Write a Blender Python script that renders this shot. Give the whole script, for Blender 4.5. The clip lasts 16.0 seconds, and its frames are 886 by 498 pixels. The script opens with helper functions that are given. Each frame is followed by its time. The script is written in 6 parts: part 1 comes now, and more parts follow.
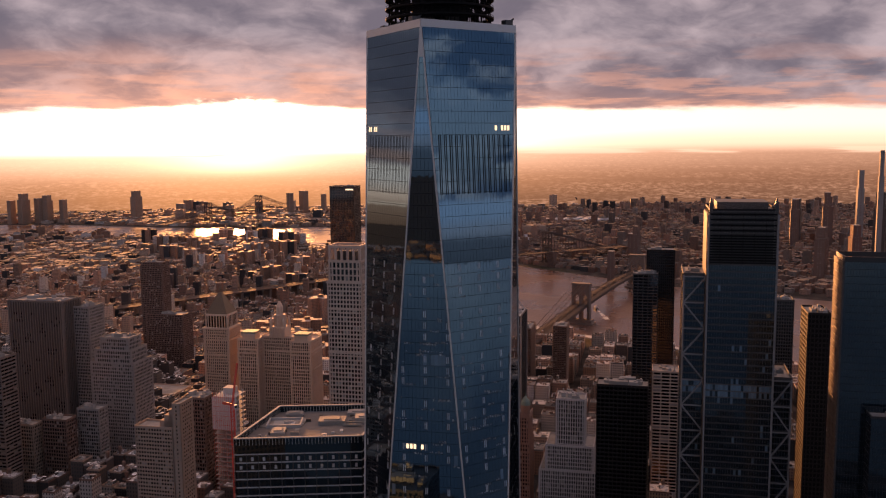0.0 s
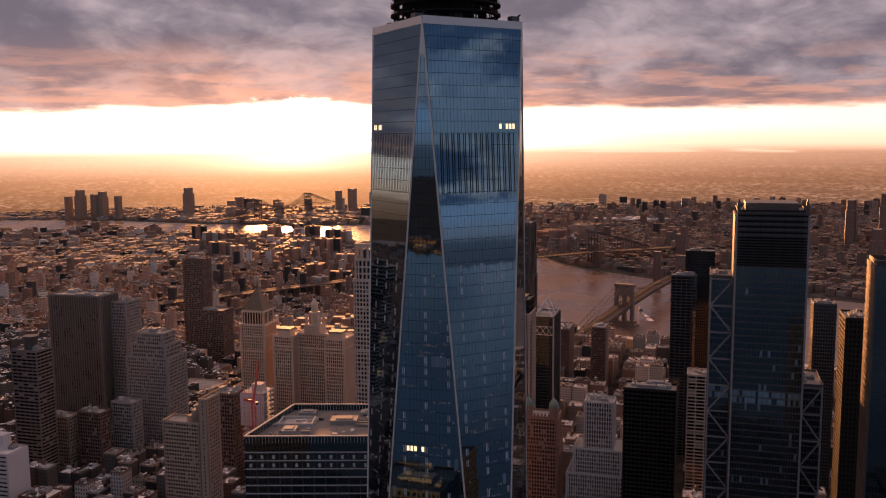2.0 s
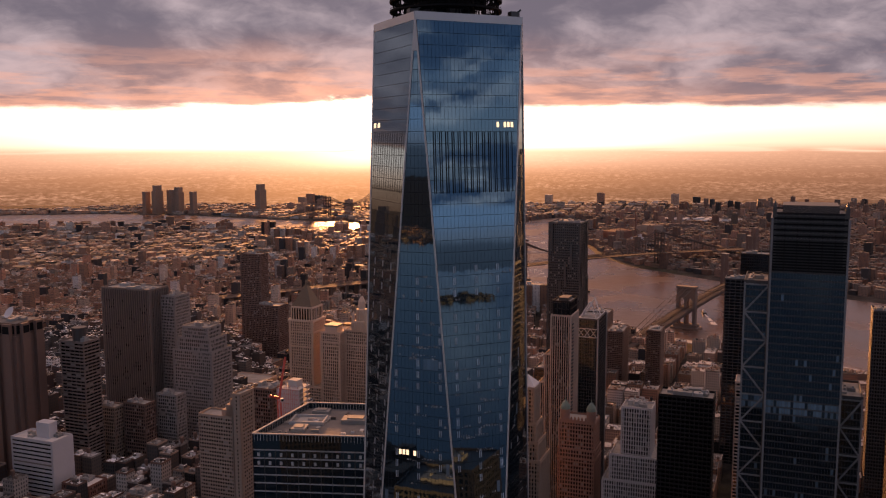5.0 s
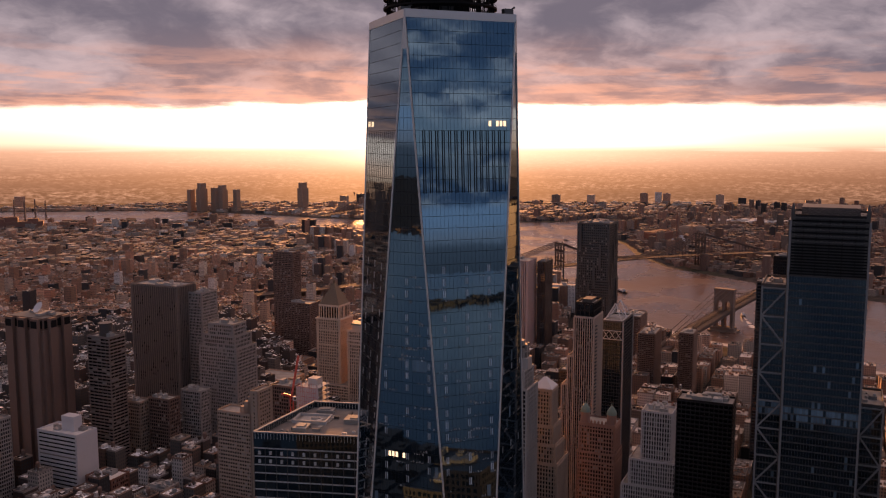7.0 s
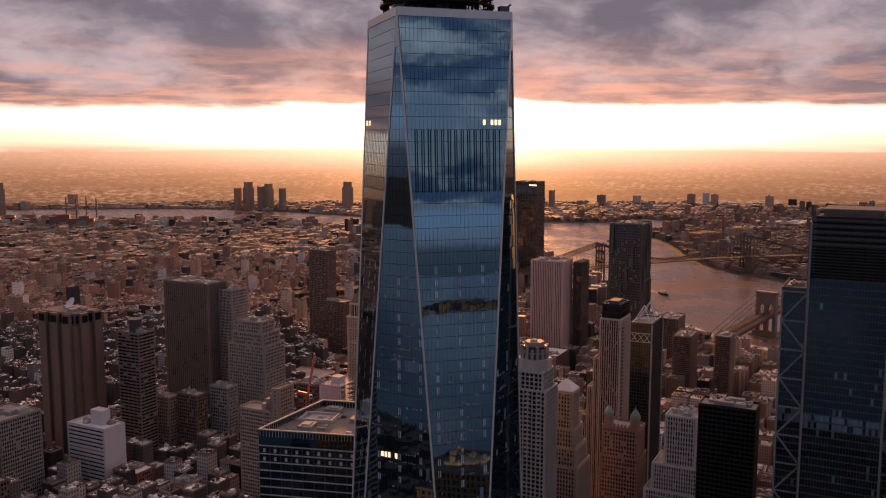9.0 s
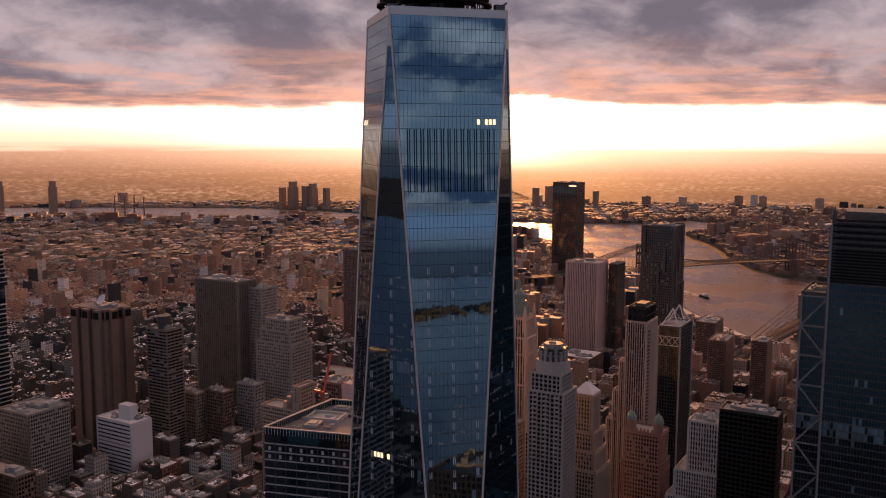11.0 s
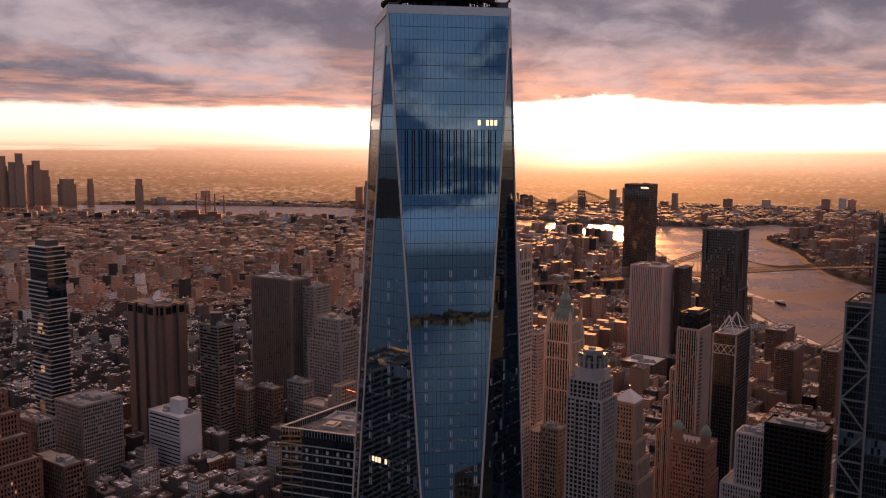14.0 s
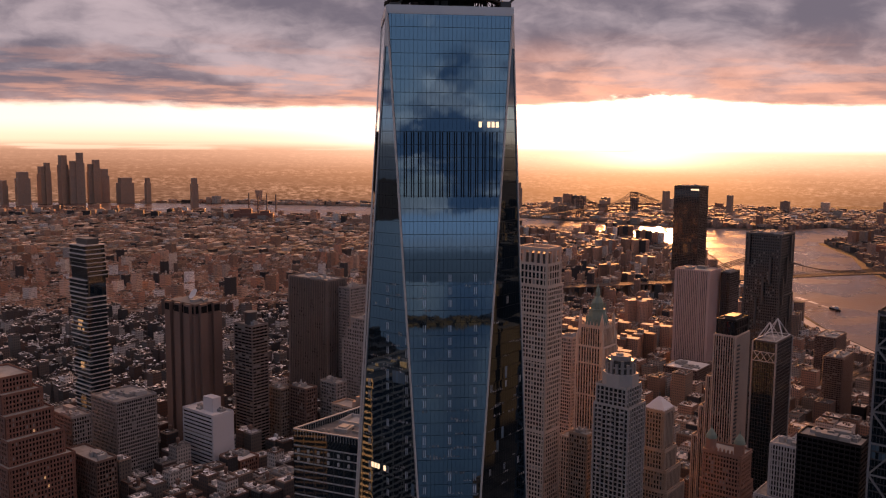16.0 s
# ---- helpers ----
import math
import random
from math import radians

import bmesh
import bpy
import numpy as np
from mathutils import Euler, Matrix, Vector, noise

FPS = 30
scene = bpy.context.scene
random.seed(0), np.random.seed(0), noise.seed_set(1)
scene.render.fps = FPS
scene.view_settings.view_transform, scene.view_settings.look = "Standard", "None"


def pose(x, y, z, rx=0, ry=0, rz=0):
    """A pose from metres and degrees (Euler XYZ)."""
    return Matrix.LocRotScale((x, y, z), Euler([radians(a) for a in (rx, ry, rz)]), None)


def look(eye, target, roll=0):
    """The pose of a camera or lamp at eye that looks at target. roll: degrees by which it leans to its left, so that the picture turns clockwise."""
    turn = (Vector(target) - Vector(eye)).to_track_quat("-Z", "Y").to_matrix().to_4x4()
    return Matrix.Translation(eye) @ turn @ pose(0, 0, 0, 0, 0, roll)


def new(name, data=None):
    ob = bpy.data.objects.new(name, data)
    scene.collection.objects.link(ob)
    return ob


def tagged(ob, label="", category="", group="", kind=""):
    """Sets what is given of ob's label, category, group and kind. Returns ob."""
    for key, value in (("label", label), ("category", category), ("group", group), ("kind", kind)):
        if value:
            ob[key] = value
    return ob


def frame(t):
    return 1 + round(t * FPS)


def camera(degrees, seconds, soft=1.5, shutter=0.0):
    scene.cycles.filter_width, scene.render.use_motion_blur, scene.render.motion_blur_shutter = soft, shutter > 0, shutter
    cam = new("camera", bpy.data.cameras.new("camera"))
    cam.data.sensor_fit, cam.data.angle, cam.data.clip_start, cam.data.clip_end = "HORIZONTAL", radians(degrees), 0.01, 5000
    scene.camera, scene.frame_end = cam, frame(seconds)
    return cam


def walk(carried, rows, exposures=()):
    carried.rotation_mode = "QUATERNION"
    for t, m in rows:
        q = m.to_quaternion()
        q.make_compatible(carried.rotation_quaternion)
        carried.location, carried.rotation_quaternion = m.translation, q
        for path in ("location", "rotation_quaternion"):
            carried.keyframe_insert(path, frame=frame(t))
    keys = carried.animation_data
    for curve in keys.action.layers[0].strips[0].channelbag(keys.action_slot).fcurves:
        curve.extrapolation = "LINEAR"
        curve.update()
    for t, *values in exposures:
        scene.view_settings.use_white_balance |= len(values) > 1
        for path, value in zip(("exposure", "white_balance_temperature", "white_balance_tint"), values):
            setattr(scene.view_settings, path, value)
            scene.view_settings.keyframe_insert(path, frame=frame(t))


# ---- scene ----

# camera: a drone that circles the glass tower, about 370 m up
cam = camera(52.61, 16.0, soft=1.2)
ROWS = [
    (0, -198.47, -320.88, 371.54, -31.872, -6.925, 0.527),
    (0.5, -193.70, -322.16, 371.49, -30.881, -6.942, 0.495),
    (1, -188.91, -323.45, 371.45, -29.984, -6.958, 0.461),
    (1.5, -184.05, -324.77, 371.41, -29.268, -6.975, 0.428),
    (2, -179.11, -326.09, 371.37, -28.561, -6.995, 0.395),
    (2.5, -174.08, -327.40, 371.35, -27.857, -7.015, 0.362),
    (3, -168.98, -328.67, 371.35, -27.175, -7.037, 0.329),
    (3.5, -163.84, -329.91, 371.38, -26.430, -7.056, 0.295),
    (4, -158.71, -331.07, 371.43, -25.551, -7.072, 0.260),
    (6.5, -132.82, -336.28, 371.34, -21.525, -7.140, 0.053),
    (7, -127.74, -337.33, 371.31, -20.912, -7.147, 0.025),
    (7.5, -122.65, -338.38, 371.27, -20.313, -7.153, 0.002),
    (8, -117.58, -339.41, 371.21, -19.418, -7.160, -0.019),
    (8.5, -112.50, -340.42, 371.13, -18.529, -7.167, -0.039),
    (9, -107.45, -341.41, 371.07, -17.840, -7.171, -0.061),
    (11.5, -82.73, -345.49, 370.85, -14.050, -7.151, -0.207),
    (12, -77.65, -345.77, 370.90, -13.256, -7.149, -0.235),
    (12.5, -72.50, -345.86, 370.94, -12.386, -7.152, -0.263),
    (13, -67.31, -345.74, 371.01, -11.472, -7.153, -0.291),
    (13.5, -62.13, -345.40, 371.10, -10.534, -7.155, -0.319),
    (14, -56.99, -344.86, 371.21, -9.650, -7.158, -0.346),
    (14.5, -51.91, -344.17, 371.37, -8.852, -7.158, -0.372),
    (15, -46.87, -343.40, 371.55, -7.953, -7.157, -0.398),
    (15.5, -41.86, -342.59, 371.75, -7.055, -7.158, -0.422),
    (16, -36.86, -341.78, 371.96, -6.177, -7.163, -0.447),
]
walk(cam, [(t, pose(x, y, z, 90 + pitch, roll, yaw)) for t, x, y, z, yaw, pitch, roll in ROWS], [(0.0, 0.31, 7850, 30), (16.0, 0.31, 7850, 30)])

# ---- light ----
SUN_YAW, SUN_UP = radians(19.0), radians(5.0)
SUN_DIR = Vector((math.sin(SUN_YAW) * math.cos(SUN_UP), math.cos(SUN_YAW) * math.cos(SUN_UP), math.sin(SUN_UP)))
sun = new("sun", bpy.data.lights.new("sun", "SUN"))
sun.data.energy, sun.data.angle, sun.data.color = 7.4, radians(4.0), (1.0, 0.45, 0.16)
sun.matrix_world = look(SUN_DIR * 100, (0, 0, 0))


class Nodes:
    """Short hand for node trees."""

    def __init__(self, tree):
        self.t = tree
        tree.nodes.clear()

    def put(self, sock, v):
        if isinstance(v, bpy.types.NodeSocket):
            self.t.links.new(v, sock)
        elif isinstance(v, (tuple, list)) and len(v) == 3 and sock.type == "RGBA":
            sock.default_value = (*v, 1)
        else:
            sock.default_value = v

    def node(self, kind, ins=(), **attrs):
        n = self.t.nodes.new(kind)
        for k, v in attrs.items():
            setattr(n, k, v)
        for k, v in dict(ins).items():
            self.put(n.inputs[k], v)
        return n

    def m(self, op, a, b=0.0, c=0.0):
        n = self.t.nodes.new("ShaderNodeMath")
        n.operation = op
        for i, v in enumerate((a, b, c)):
            self.put(n.inputs[i], v)
        return n.outputs[0]

    def ramp(self, v, lo, hi, to0=0.0, to1=1.0):
        n = self.t.nodes.new("ShaderNodeMapRange")
        n.interpolation_type = "SMOOTHSTEP"
        for i, q in enumerate((v, lo, hi, to0, to1)):
            self.put(n.inputs[i], q)
        return n.outputs[0]

    def mix(self, f, a, b, how="MIX"):
        n = self.t.nodes.new("ShaderNodeMix")
        n.data_type, n.blend_type = "RGBA", how
        self.put(n.inputs[0], f)
        self.put(n.inputs[6], a)
        self.put(n.inputs[7], b)
        return n.outputs[2]

    def vec(self, x, y, z=0.0):
        return self.node("ShaderNodeCombineXYZ", {0: x, 1: y, 2: z}).outputs[0]

    def noise(self, vec, scale, detail=4.0, rough=0.55):
        return self.node("ShaderNodeTexNoise", {"Vector": vec, "Scale": scale, "Detail": detail, "Roughness": rough}).outputs[0]


def make_world():
    world = bpy.data.worlds.new("dawn_sky")
    scene.world = world
    world.use_nodes = True
    n = Nodes(world.node_tree)
    d = n.node("ShaderNodeTexCoord").outputs["Generated"]
    sep = n.node("ShaderNodeSeparateXYZ", {0: d})
    x, y, z = sep.outputs
    # closeness to the sun, in azimuth
    flat = n.m("SQRT", n.m("ADD", n.m("MULTIPLY", x, x), n.m("MULTIPLY", y, y)))
    cos_az = n.m("DIVIDE", n.m("ADD", n.m("MULTIPLY", x, math.sin(SUN_YAW)), n.m("MULTIPLY", y, math.cos(SUN_YAW))), flat)
    off = n.m("ARCCOSINE", n.m("MINIMUM", cos_az, 0.99999))
    up = n.m("ARCTAN2", z, flat)
    near = n.m("EXPONENT", n.m("MULTIPLY", n.m("POWER", n.m("DIVIDE", off, 0.30), 2.0), -1.0))
    core = n.m("EXPONENT", n.m("MULTIPLY", n.m("POWER", n.m("DIVIDE", off, 0.055), 2.0), -1.0))
    wide = n.m("EXPONENT", n.m("MULTIPLY", n.m("POWER", n.m("DIVIDE", off, 0.85), 2.0), -1.0))
    east = n.ramp(off, 1.0, 2.4, 1.0, 0.0)
    # clear sky
    sky = n.node("ShaderNodeTexSky", sky_type="NISHITA", sun_disc=False, sun_elevation=SUN_UP, sun_rotation=SUN_YAW, air_density=1.0, dust_density=1.5)
    clear = n.mix(1.0, n.mix(1.0, sky.outputs[0], (0.08, 0.08, 0.08), "MULTIPLY"), (0.05, 0.14, 0.33), "ADD")
    # cloud deck: a ceiling seen in perspective, drawn out towards the horizon
    flat_z = n.m("ADD", n.m("MAXIMUM", z, 0.0), 0.34)
    sheet = n.vec(n.m("DIVIDE", x, flat_z), n.m("DIVIDE", y, flat_z), 3.7)
    long_z = n.m("ADD", n.m("MAXIMUM", z, 0.0), 0.06)
    bands = n.vec(n.m("DIVIDE", x, long_z), n.m("DIVIDE", y, long_z), 8.2)
    warp = n.node("ShaderNodeTexNoise", {"Vector": sheet, "Scale": 3.4, "Detail": 4.0}).outputs[1]
    bent = n.node("ShaderNodeVectorMath", {0: sheet, 1: n.mix(1.0, warp, (0.22, 0.22, 0.22), "MULTIPLY")}, operation="ADD").outputs[0]
    big = n.noise(bent, 2.5, 7.0, 0.5)
    fine = n.noise(bent, 8.0, 6.0, 0.58)
    streak = n.noise(bands, 1.1, 5.0, 0.55)
    thick = n.ramp(n.m("ADD", n.m("MULTIPLY", big, 0.7), n.m("MULTIPLY", fine, 0.3)), 0.32, 0.58)
    grey = n.mix(thick, (0.375, 0.370, 0.425), (0.125, 0.132, 0.178))
    low = n.ramp(up, 0.030, 0.120, 1.0, 0.0)
    pink_amount = n.m("MULTIPLY", n.m("MULTIPLY", n.ramp(streak, 0.47, 0.62), low), n.m("ADD", n.m("MULTIPLY", wide, 0.58), 0.10))
    lit = n.mix(pink_amount, grey, (0.70, 0.39, 0.29))
    rim = n.m("MULTIPLY", n.ramp(up, 0.030, 0.062, 1.0, 0.0), n.ramp(streak, 0.40, 0.60, 0.25, 0.75))
    lit = n.mix(rim, lit, (0.62, 0.36, 0.28))
    glow_low = n.m("MULTIPLY", n.m("MULTIPLY", near, n.ramp(up, 0.02, 0.125, 1.0, 0.0)), n.ramp(fine, 0.35, 0.65, 0.70, 0.38))
    lit = n.mix(glow_low, lit, (1.05, 0.58, 0.40))
    west_cloud = n.mix(n.ramp(n.m("ADD", n.m("MULTIPLY", big, 0.6), n.m("MULTIPLY", fine, 0.4)), 0.40, 0.56), (0.95, 1.0, 1.08), (0.062, 0.135, 0.255))
    lit = n.mix(east, west_cloud, lit)
    lit = n.mix(n.ramp(up, 0.23, 0.45, 0.0, 0.9), lit, n.mix(east, n.mix(thick, (0.76, 0.73, 0.74), (0.31, 0.295, 0.31)), n.mix(thick, (1.22, 0.82, 0.65), (0.62, 0.42, 0.345))))
    cover = n.m("MAXIMUM", n.ramp(big, 0.42, 0.58), n.m("MINIMUM", n.m("MULTIPLY", east, 1.02), 1.0))
    clouds = n.mix(cover, clear, lit)
    # bright gap under the deck
    ragged = n.m("ADD", up, n.m("ADD", n.m("MULTIPLY", n.m("SUBTRACT", n.noise(n.vec(x, y, n.m("MULTIPLY", z, 6.0)), 9.0, 8.0, 0.62), 0.5), 0.022), n.m("ADD", n.m("MULTIPLY", near, -0.004), n.m("MULTIPLY", core, n.ramp(fine, 0.3, 0.7, -0.017, -0.007)))))
    deck = n.ramp(ragged, 0.026, 0.035)
    gap_far = n.mix(east, (0.26, 0.44, 0.68), (1.12, 0.97, 0.84))
    gap = n.mix(near, gap_far, (3.6, 2.85, 2.25))
    low_tint = n.mix(east, (0.26, 0.32, 0.42), (1.12, 0.72, 0.50))
    gap = n.mix(n.m("MULTIPLY", n.ramp(up, -0.006, 0.016, 1.0, 0.0), n.ramp(near, 0.0, 0.6, 0.8, 0.2)), gap, low_tint)
    above = n.mix(deck, gap, clouds)
    # far land out to the horizon, haze and sun glow mixed into its colour
    reach = n.m("DIVIDE", 371.0, n.m("MAXIMUM", n.m("MULTIPLY", z, -1.0), 0.006))
    gx, gy = n.m("MULTIPLY", x, reach), n.m("MULTIPLY", y, reach)
    land_n = n.noise(n.vec(gx, gy), 0.016, 8.0, 0.75)
    land_b = n.noise(n.vec(gx, gy), 0.0009, 5.0, 0.6)
    town = n.noise(n.vec(x, y, n.m("MULTIPLY", z, 4.2)), 150.0, 7.0, 0.70)
    spot = n.ramp(n.m("ADD", n.m("MULTIPLY", land_n, 0.5), n.m("MULTIPLY", town, 0.5)), 0.45, 0.62)
    land = n.mix(spot, (0.025, 0.016, 0.014), (0.52, 0.33, 0.23))
    land = n.mix(n.ramp(land_b, 0.40, 0.62, 0.0, 0.75), land, (0.045, 0.030, 0.026))
    land = n.mix(east, (0.020, 0.026, 0.034), land)
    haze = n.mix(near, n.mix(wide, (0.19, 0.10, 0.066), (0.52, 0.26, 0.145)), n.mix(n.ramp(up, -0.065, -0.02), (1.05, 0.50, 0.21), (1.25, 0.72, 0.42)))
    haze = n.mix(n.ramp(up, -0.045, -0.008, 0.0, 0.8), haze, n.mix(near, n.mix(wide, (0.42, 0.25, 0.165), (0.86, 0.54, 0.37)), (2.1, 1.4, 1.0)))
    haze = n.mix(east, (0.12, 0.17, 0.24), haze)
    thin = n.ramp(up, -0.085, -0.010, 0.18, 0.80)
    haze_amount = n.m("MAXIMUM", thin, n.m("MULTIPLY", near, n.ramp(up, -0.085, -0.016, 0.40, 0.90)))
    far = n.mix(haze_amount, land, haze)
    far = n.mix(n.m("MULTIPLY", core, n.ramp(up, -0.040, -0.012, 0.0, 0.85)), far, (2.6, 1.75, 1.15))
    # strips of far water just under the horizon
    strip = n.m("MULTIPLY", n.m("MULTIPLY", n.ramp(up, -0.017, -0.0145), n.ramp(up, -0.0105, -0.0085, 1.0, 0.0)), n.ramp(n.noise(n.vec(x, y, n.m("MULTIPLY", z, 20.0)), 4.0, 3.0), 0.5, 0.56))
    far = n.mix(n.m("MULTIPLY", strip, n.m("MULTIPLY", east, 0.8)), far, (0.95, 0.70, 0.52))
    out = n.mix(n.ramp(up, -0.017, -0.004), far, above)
    bg = n.node("ShaderNodeBackground", {"Color": out, "Strength": 1.0})
    n.t.links.new(bg.outputs[0], n.node("ShaderNodeOutputWorld").inputs[0])


make_world()


# ---- materials ----
def material(name, colour, rough=0.8, metal=0.0, vary=0.25, grain=0.6, spec=0.5, island=0.0, bump=0.0, big=0.03, ior=1.5, emit=None, coat=0.0, second=None):
    """Plain surface with stains at two scales, and a shade of its own for each island or object."""
    mt = bpy.data.materials.new(name)
    mt.use_nodes = True
    n = Nodes(mt.node_tree)
    pos = n.node("ShaderNodeTexCoord").outputs["Object"]
    n1, n2 = n.noise(pos, grain, 4.0), n.noise(pos, big, 3.0)
    k = n.m("ADD", n.m("MULTIPLY", n.m("SUBTRACT", n1, 0.5), vary), n.m("MULTIPLY", n.m("SUBTRACT", n2, 0.5), vary * 1.6))
    if island:
        g = n.node("ShaderNodeNewGeometry").outputs["Random Per Island"]
        o = n.node("ShaderNodeObjectInfo").outputs["Random"]
        r = n.m("FRACT", n.m("ADD", g, o))
        k = n.m("ADD", k, n.m("MULTIPLY", n.m("SUBTRACT", r, 0.5), island))
        base = n.mix(r, colour, second or colour)
    else:
        base = n.mix(n.ramp(n2, 0.4, 0.6), colour, second or colour)
    col = n.node("ShaderNodeHueSaturation", {"Value": n.m("ADD", k, 1.0), "Color": base}).outputs[0]
    ins = {"Base Color": col, "Roughness": n.m("ADD", n.m("MULTIPLY", n.m("SUBTRACT", n1, 0.5), 0.2), rough) if rough > 0.15 else rough, "Metallic": metal, "IOR": ior, "Specular IOR Level": spec, "Coat Weight": coat}
    if bump:
        ins["Normal"] = n.node("ShaderNodeBump", {"Strength": bump, "Distance": 0.3, "Height": n1}).outputs[0]
    if emit:
        ins["Emission Color"], ins["Emission Strength"] = (*emit[0], 1), emit[1]
    b = n.node("ShaderNodeBsdfPrincipled", ins)
    n.t.links.new(b.outputs[0], n.node("ShaderNodeOutputMaterial").inputs[0])
    return mt


def glass(name, tint, rough=0.03, ior=2.0, vary=0.5, wave=0.0, mirror=(1.0, 1.0, 1.0)):
    """Coated curtain-wall glass seen from outside: a dark tinted pane with a strong mirror on it."""
    mt = bpy.data.materials.new(name)
    mt.use_nodes = True
    n = Nodes(mt.node_tree)
    r = n.m("FRACT", n.m("ADD", n.node("ShaderNodeNewGeometry").outputs["Random Per Island"], n.node("ShaderNodeObjectInfo").outputs["Random"]))
    col = n.node("ShaderNodeHueSaturation", {"Value": n.m("ADD", 1.0 - vary / 2, n.m("MULTIPLY", r, vary)), "Color": tint}).outputs[0]
    ins = {"Base Color": col, "Roughness": rough, "IOR": ior, "Specular Tint": (*mirror, 1)}
    if wave:
        h = n.noise(n.node("ShaderNodeTexCoord").outputs["Object"], 0.25, 2.0)
        ins["Normal"] = n.node("ShaderNodeBump", {"Strength": wave, "Distance": 0.05, "Height": h}).outputs[0]
    b = n.node("ShaderNodeBsdfPrincipled", ins)
    n.t.links.new(b.outputs[0], n.node("ShaderNodeOutputMaterial").inputs[0])
    return mt


def facade_stuff(name, wall_a, wall_b, win_w=2.6, win_h=3.4, rough=0.75, pale=(0.38, 0.34, 0.31), roof_hi=(0.62, 0.60, 0.59), bright=(0.22, 0.60), white=(0.50, 0.48, 0.47)):
    """Far small houses: brick and render walls with rows of dark panes, flat roofs of mixed shades. UV is in metres."""
    mt = bpy.data.materials.new(name)
    mt.use_nodes = True
    n = Nodes(mt.node_tree)
    geo = n.node("ShaderNodeNewGeometry")
    r = n.m("FRACT", n.m("ADD", geo.outputs["Random Per Island"], n.node("ShaderNodeObjectInfo").outputs["Random"]))
    r2 = n.m("FRACT", n.m("MULTIPLY", r, 17.31))
    r3 = n.m("FRACT", n.m("MULTIPLY", r, 91.7))
    pos = n.node("ShaderNodeTexCoord").outputs["Object"]
    wall = n.mix(r, wall_a, wall_b)
    wall = n.mix(n.ramp(r2, 0.78, 0.84), wall, pale)
    wall = n.mix(n.ramp(r2, 0.10, 0.13, 1.0, 0.0), wall, (0.030, 0.030, 0.033))
    wall = n.mix(n.ramp(r2, 0.93, 0.94), wall, white)
    wall = n.node("ShaderNodeHueSaturation", {"Value": n.m("ADD", 0.55, n.m("MULTIPLY", r3, 0.9)), "Color": wall}).outputs[0]
    uv = n.node("ShaderNodeSeparateXYZ", {0: n.node("ShaderNodeUVMap").outputs[0]})
    u, v = uv.outputs[0], uv.outputs[1]
    fu = n.m("ABSOLUTE", n.m("SUBTRACT", n.m("FRACT", n.m("DIVIDE", u, win_w)), 0.5))
    fv = n.m("ABSOLUTE", n.m("SUBTRACT", n.m("FRACT", n.m("DIVIDE", v, win_h)), 0.5))
    pane = n.m("MULTIPLY", n.m("LESS_THAN", fu, 0.22), n.m("LESS_THAN", fv, 0.27))
    flat = n.ramp(n.node("ShaderNodeSeparateXYZ", {0: geo.outputs["True Normal"]}).outputs[2], 0.5, 0.6)
    grime = n.noise(pos, 0.12, 5.0, 0.65)
    roof = n.mix(n.ramp(r3, *bright), (0.06, 0.057, 0.058), roof_hi)
    roof = n.mix(n.ramp(grime, 0.52, 0.60, 0.0, 0.8), roof, (0.075, 0.072, 0.072))
    wall = n.mix(n.m("MULTIPLY", pane, n.m("SUBTRACT", 1.0, flat)), wall, (0.025, 0.027, 0.032))
    col = n.mix(flat, wall, roof)
    rg = n.m("SUBTRACT", rough, n.m("MULTIPLY", pane, 0.5))
    b = n.node("ShaderNodeBsdfPrincipled", {"Base Color": col, "Roughness": n.m("MAXIMUM", n.mix(flat, rg, (0.76, 0.76, 0.76)), 0.3), "Specular IOR Level": 0.32})
    n.t.links.new(b.outputs[0], n.node("ShaderNodeOutputMaterial").inputs[0])
    return mt


STEEL = material("brushed_steel", (0.30, 0.30, 0.32), 0.35, 0.8, 0.15, 0.5)
PARAPET = material("parapet_steel", (0.48, 0.47, 0.48), 0.5, 0.3, 0.12, 0.4)
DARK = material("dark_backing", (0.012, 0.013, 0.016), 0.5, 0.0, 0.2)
LOUVRE = material("black_louvre", (0.006, 0.006, 0.007), 0.85, spec=0.15)
GLASS_BLUE = glass("blue_coated_glass", (0.003, 0.007, 0.012), 0.02, 2.95, 0.35, 0.06, (0.50, 0.81, 1.0))
# paler glass, brightness of lit rooms put into the pane colour
PALE_PANE = glass("pale_lit_row_glass", (0.075, 0.125, 0.17), 0.06, 2.4, 0.6, 0, (0.6, 0.85, 1.0))
GLASS_DARK = glass("dark_glass", (0.008, 0.011, 0.015), 0.04, 1.8, 0.6)
GLASS_W = glass("window_glass", (0.006, 0.006, 0.008), 0.12, 1.5, 1.2)
GLASS_TEAL = glass("teal_glass", (0.004, 0.012, 0.018), 0.03, 2.4, 0.5, 0, (0.66, 0.87, 1.0))
GLASS_NAVY = glass("navy_glass", (0.004, 0.010, 0.016), 0.03, 1.75, 0.5, 0, (0.60, 0.85, 1.0))
GLASS_BLACK = glass("black_glass", (0.003, 0.003, 0.004), 0.15, 1.25, 0.5)
CURTAIN = material("drawn_blind", (0.16, 0.145, 0.135), 0.6, 0, 0.2, 0.6, spec=0.6)
LIT_ROOM = material("bright_lit_room", (0.5, 0.42, 0.32), 0.6, emit=((1.0, 0.80, 0.52), 1.1))
TRIM = material("edge_steel", (0.46, 0.43, 0.42), 0.42, 0.35, 0.15, 0.5)
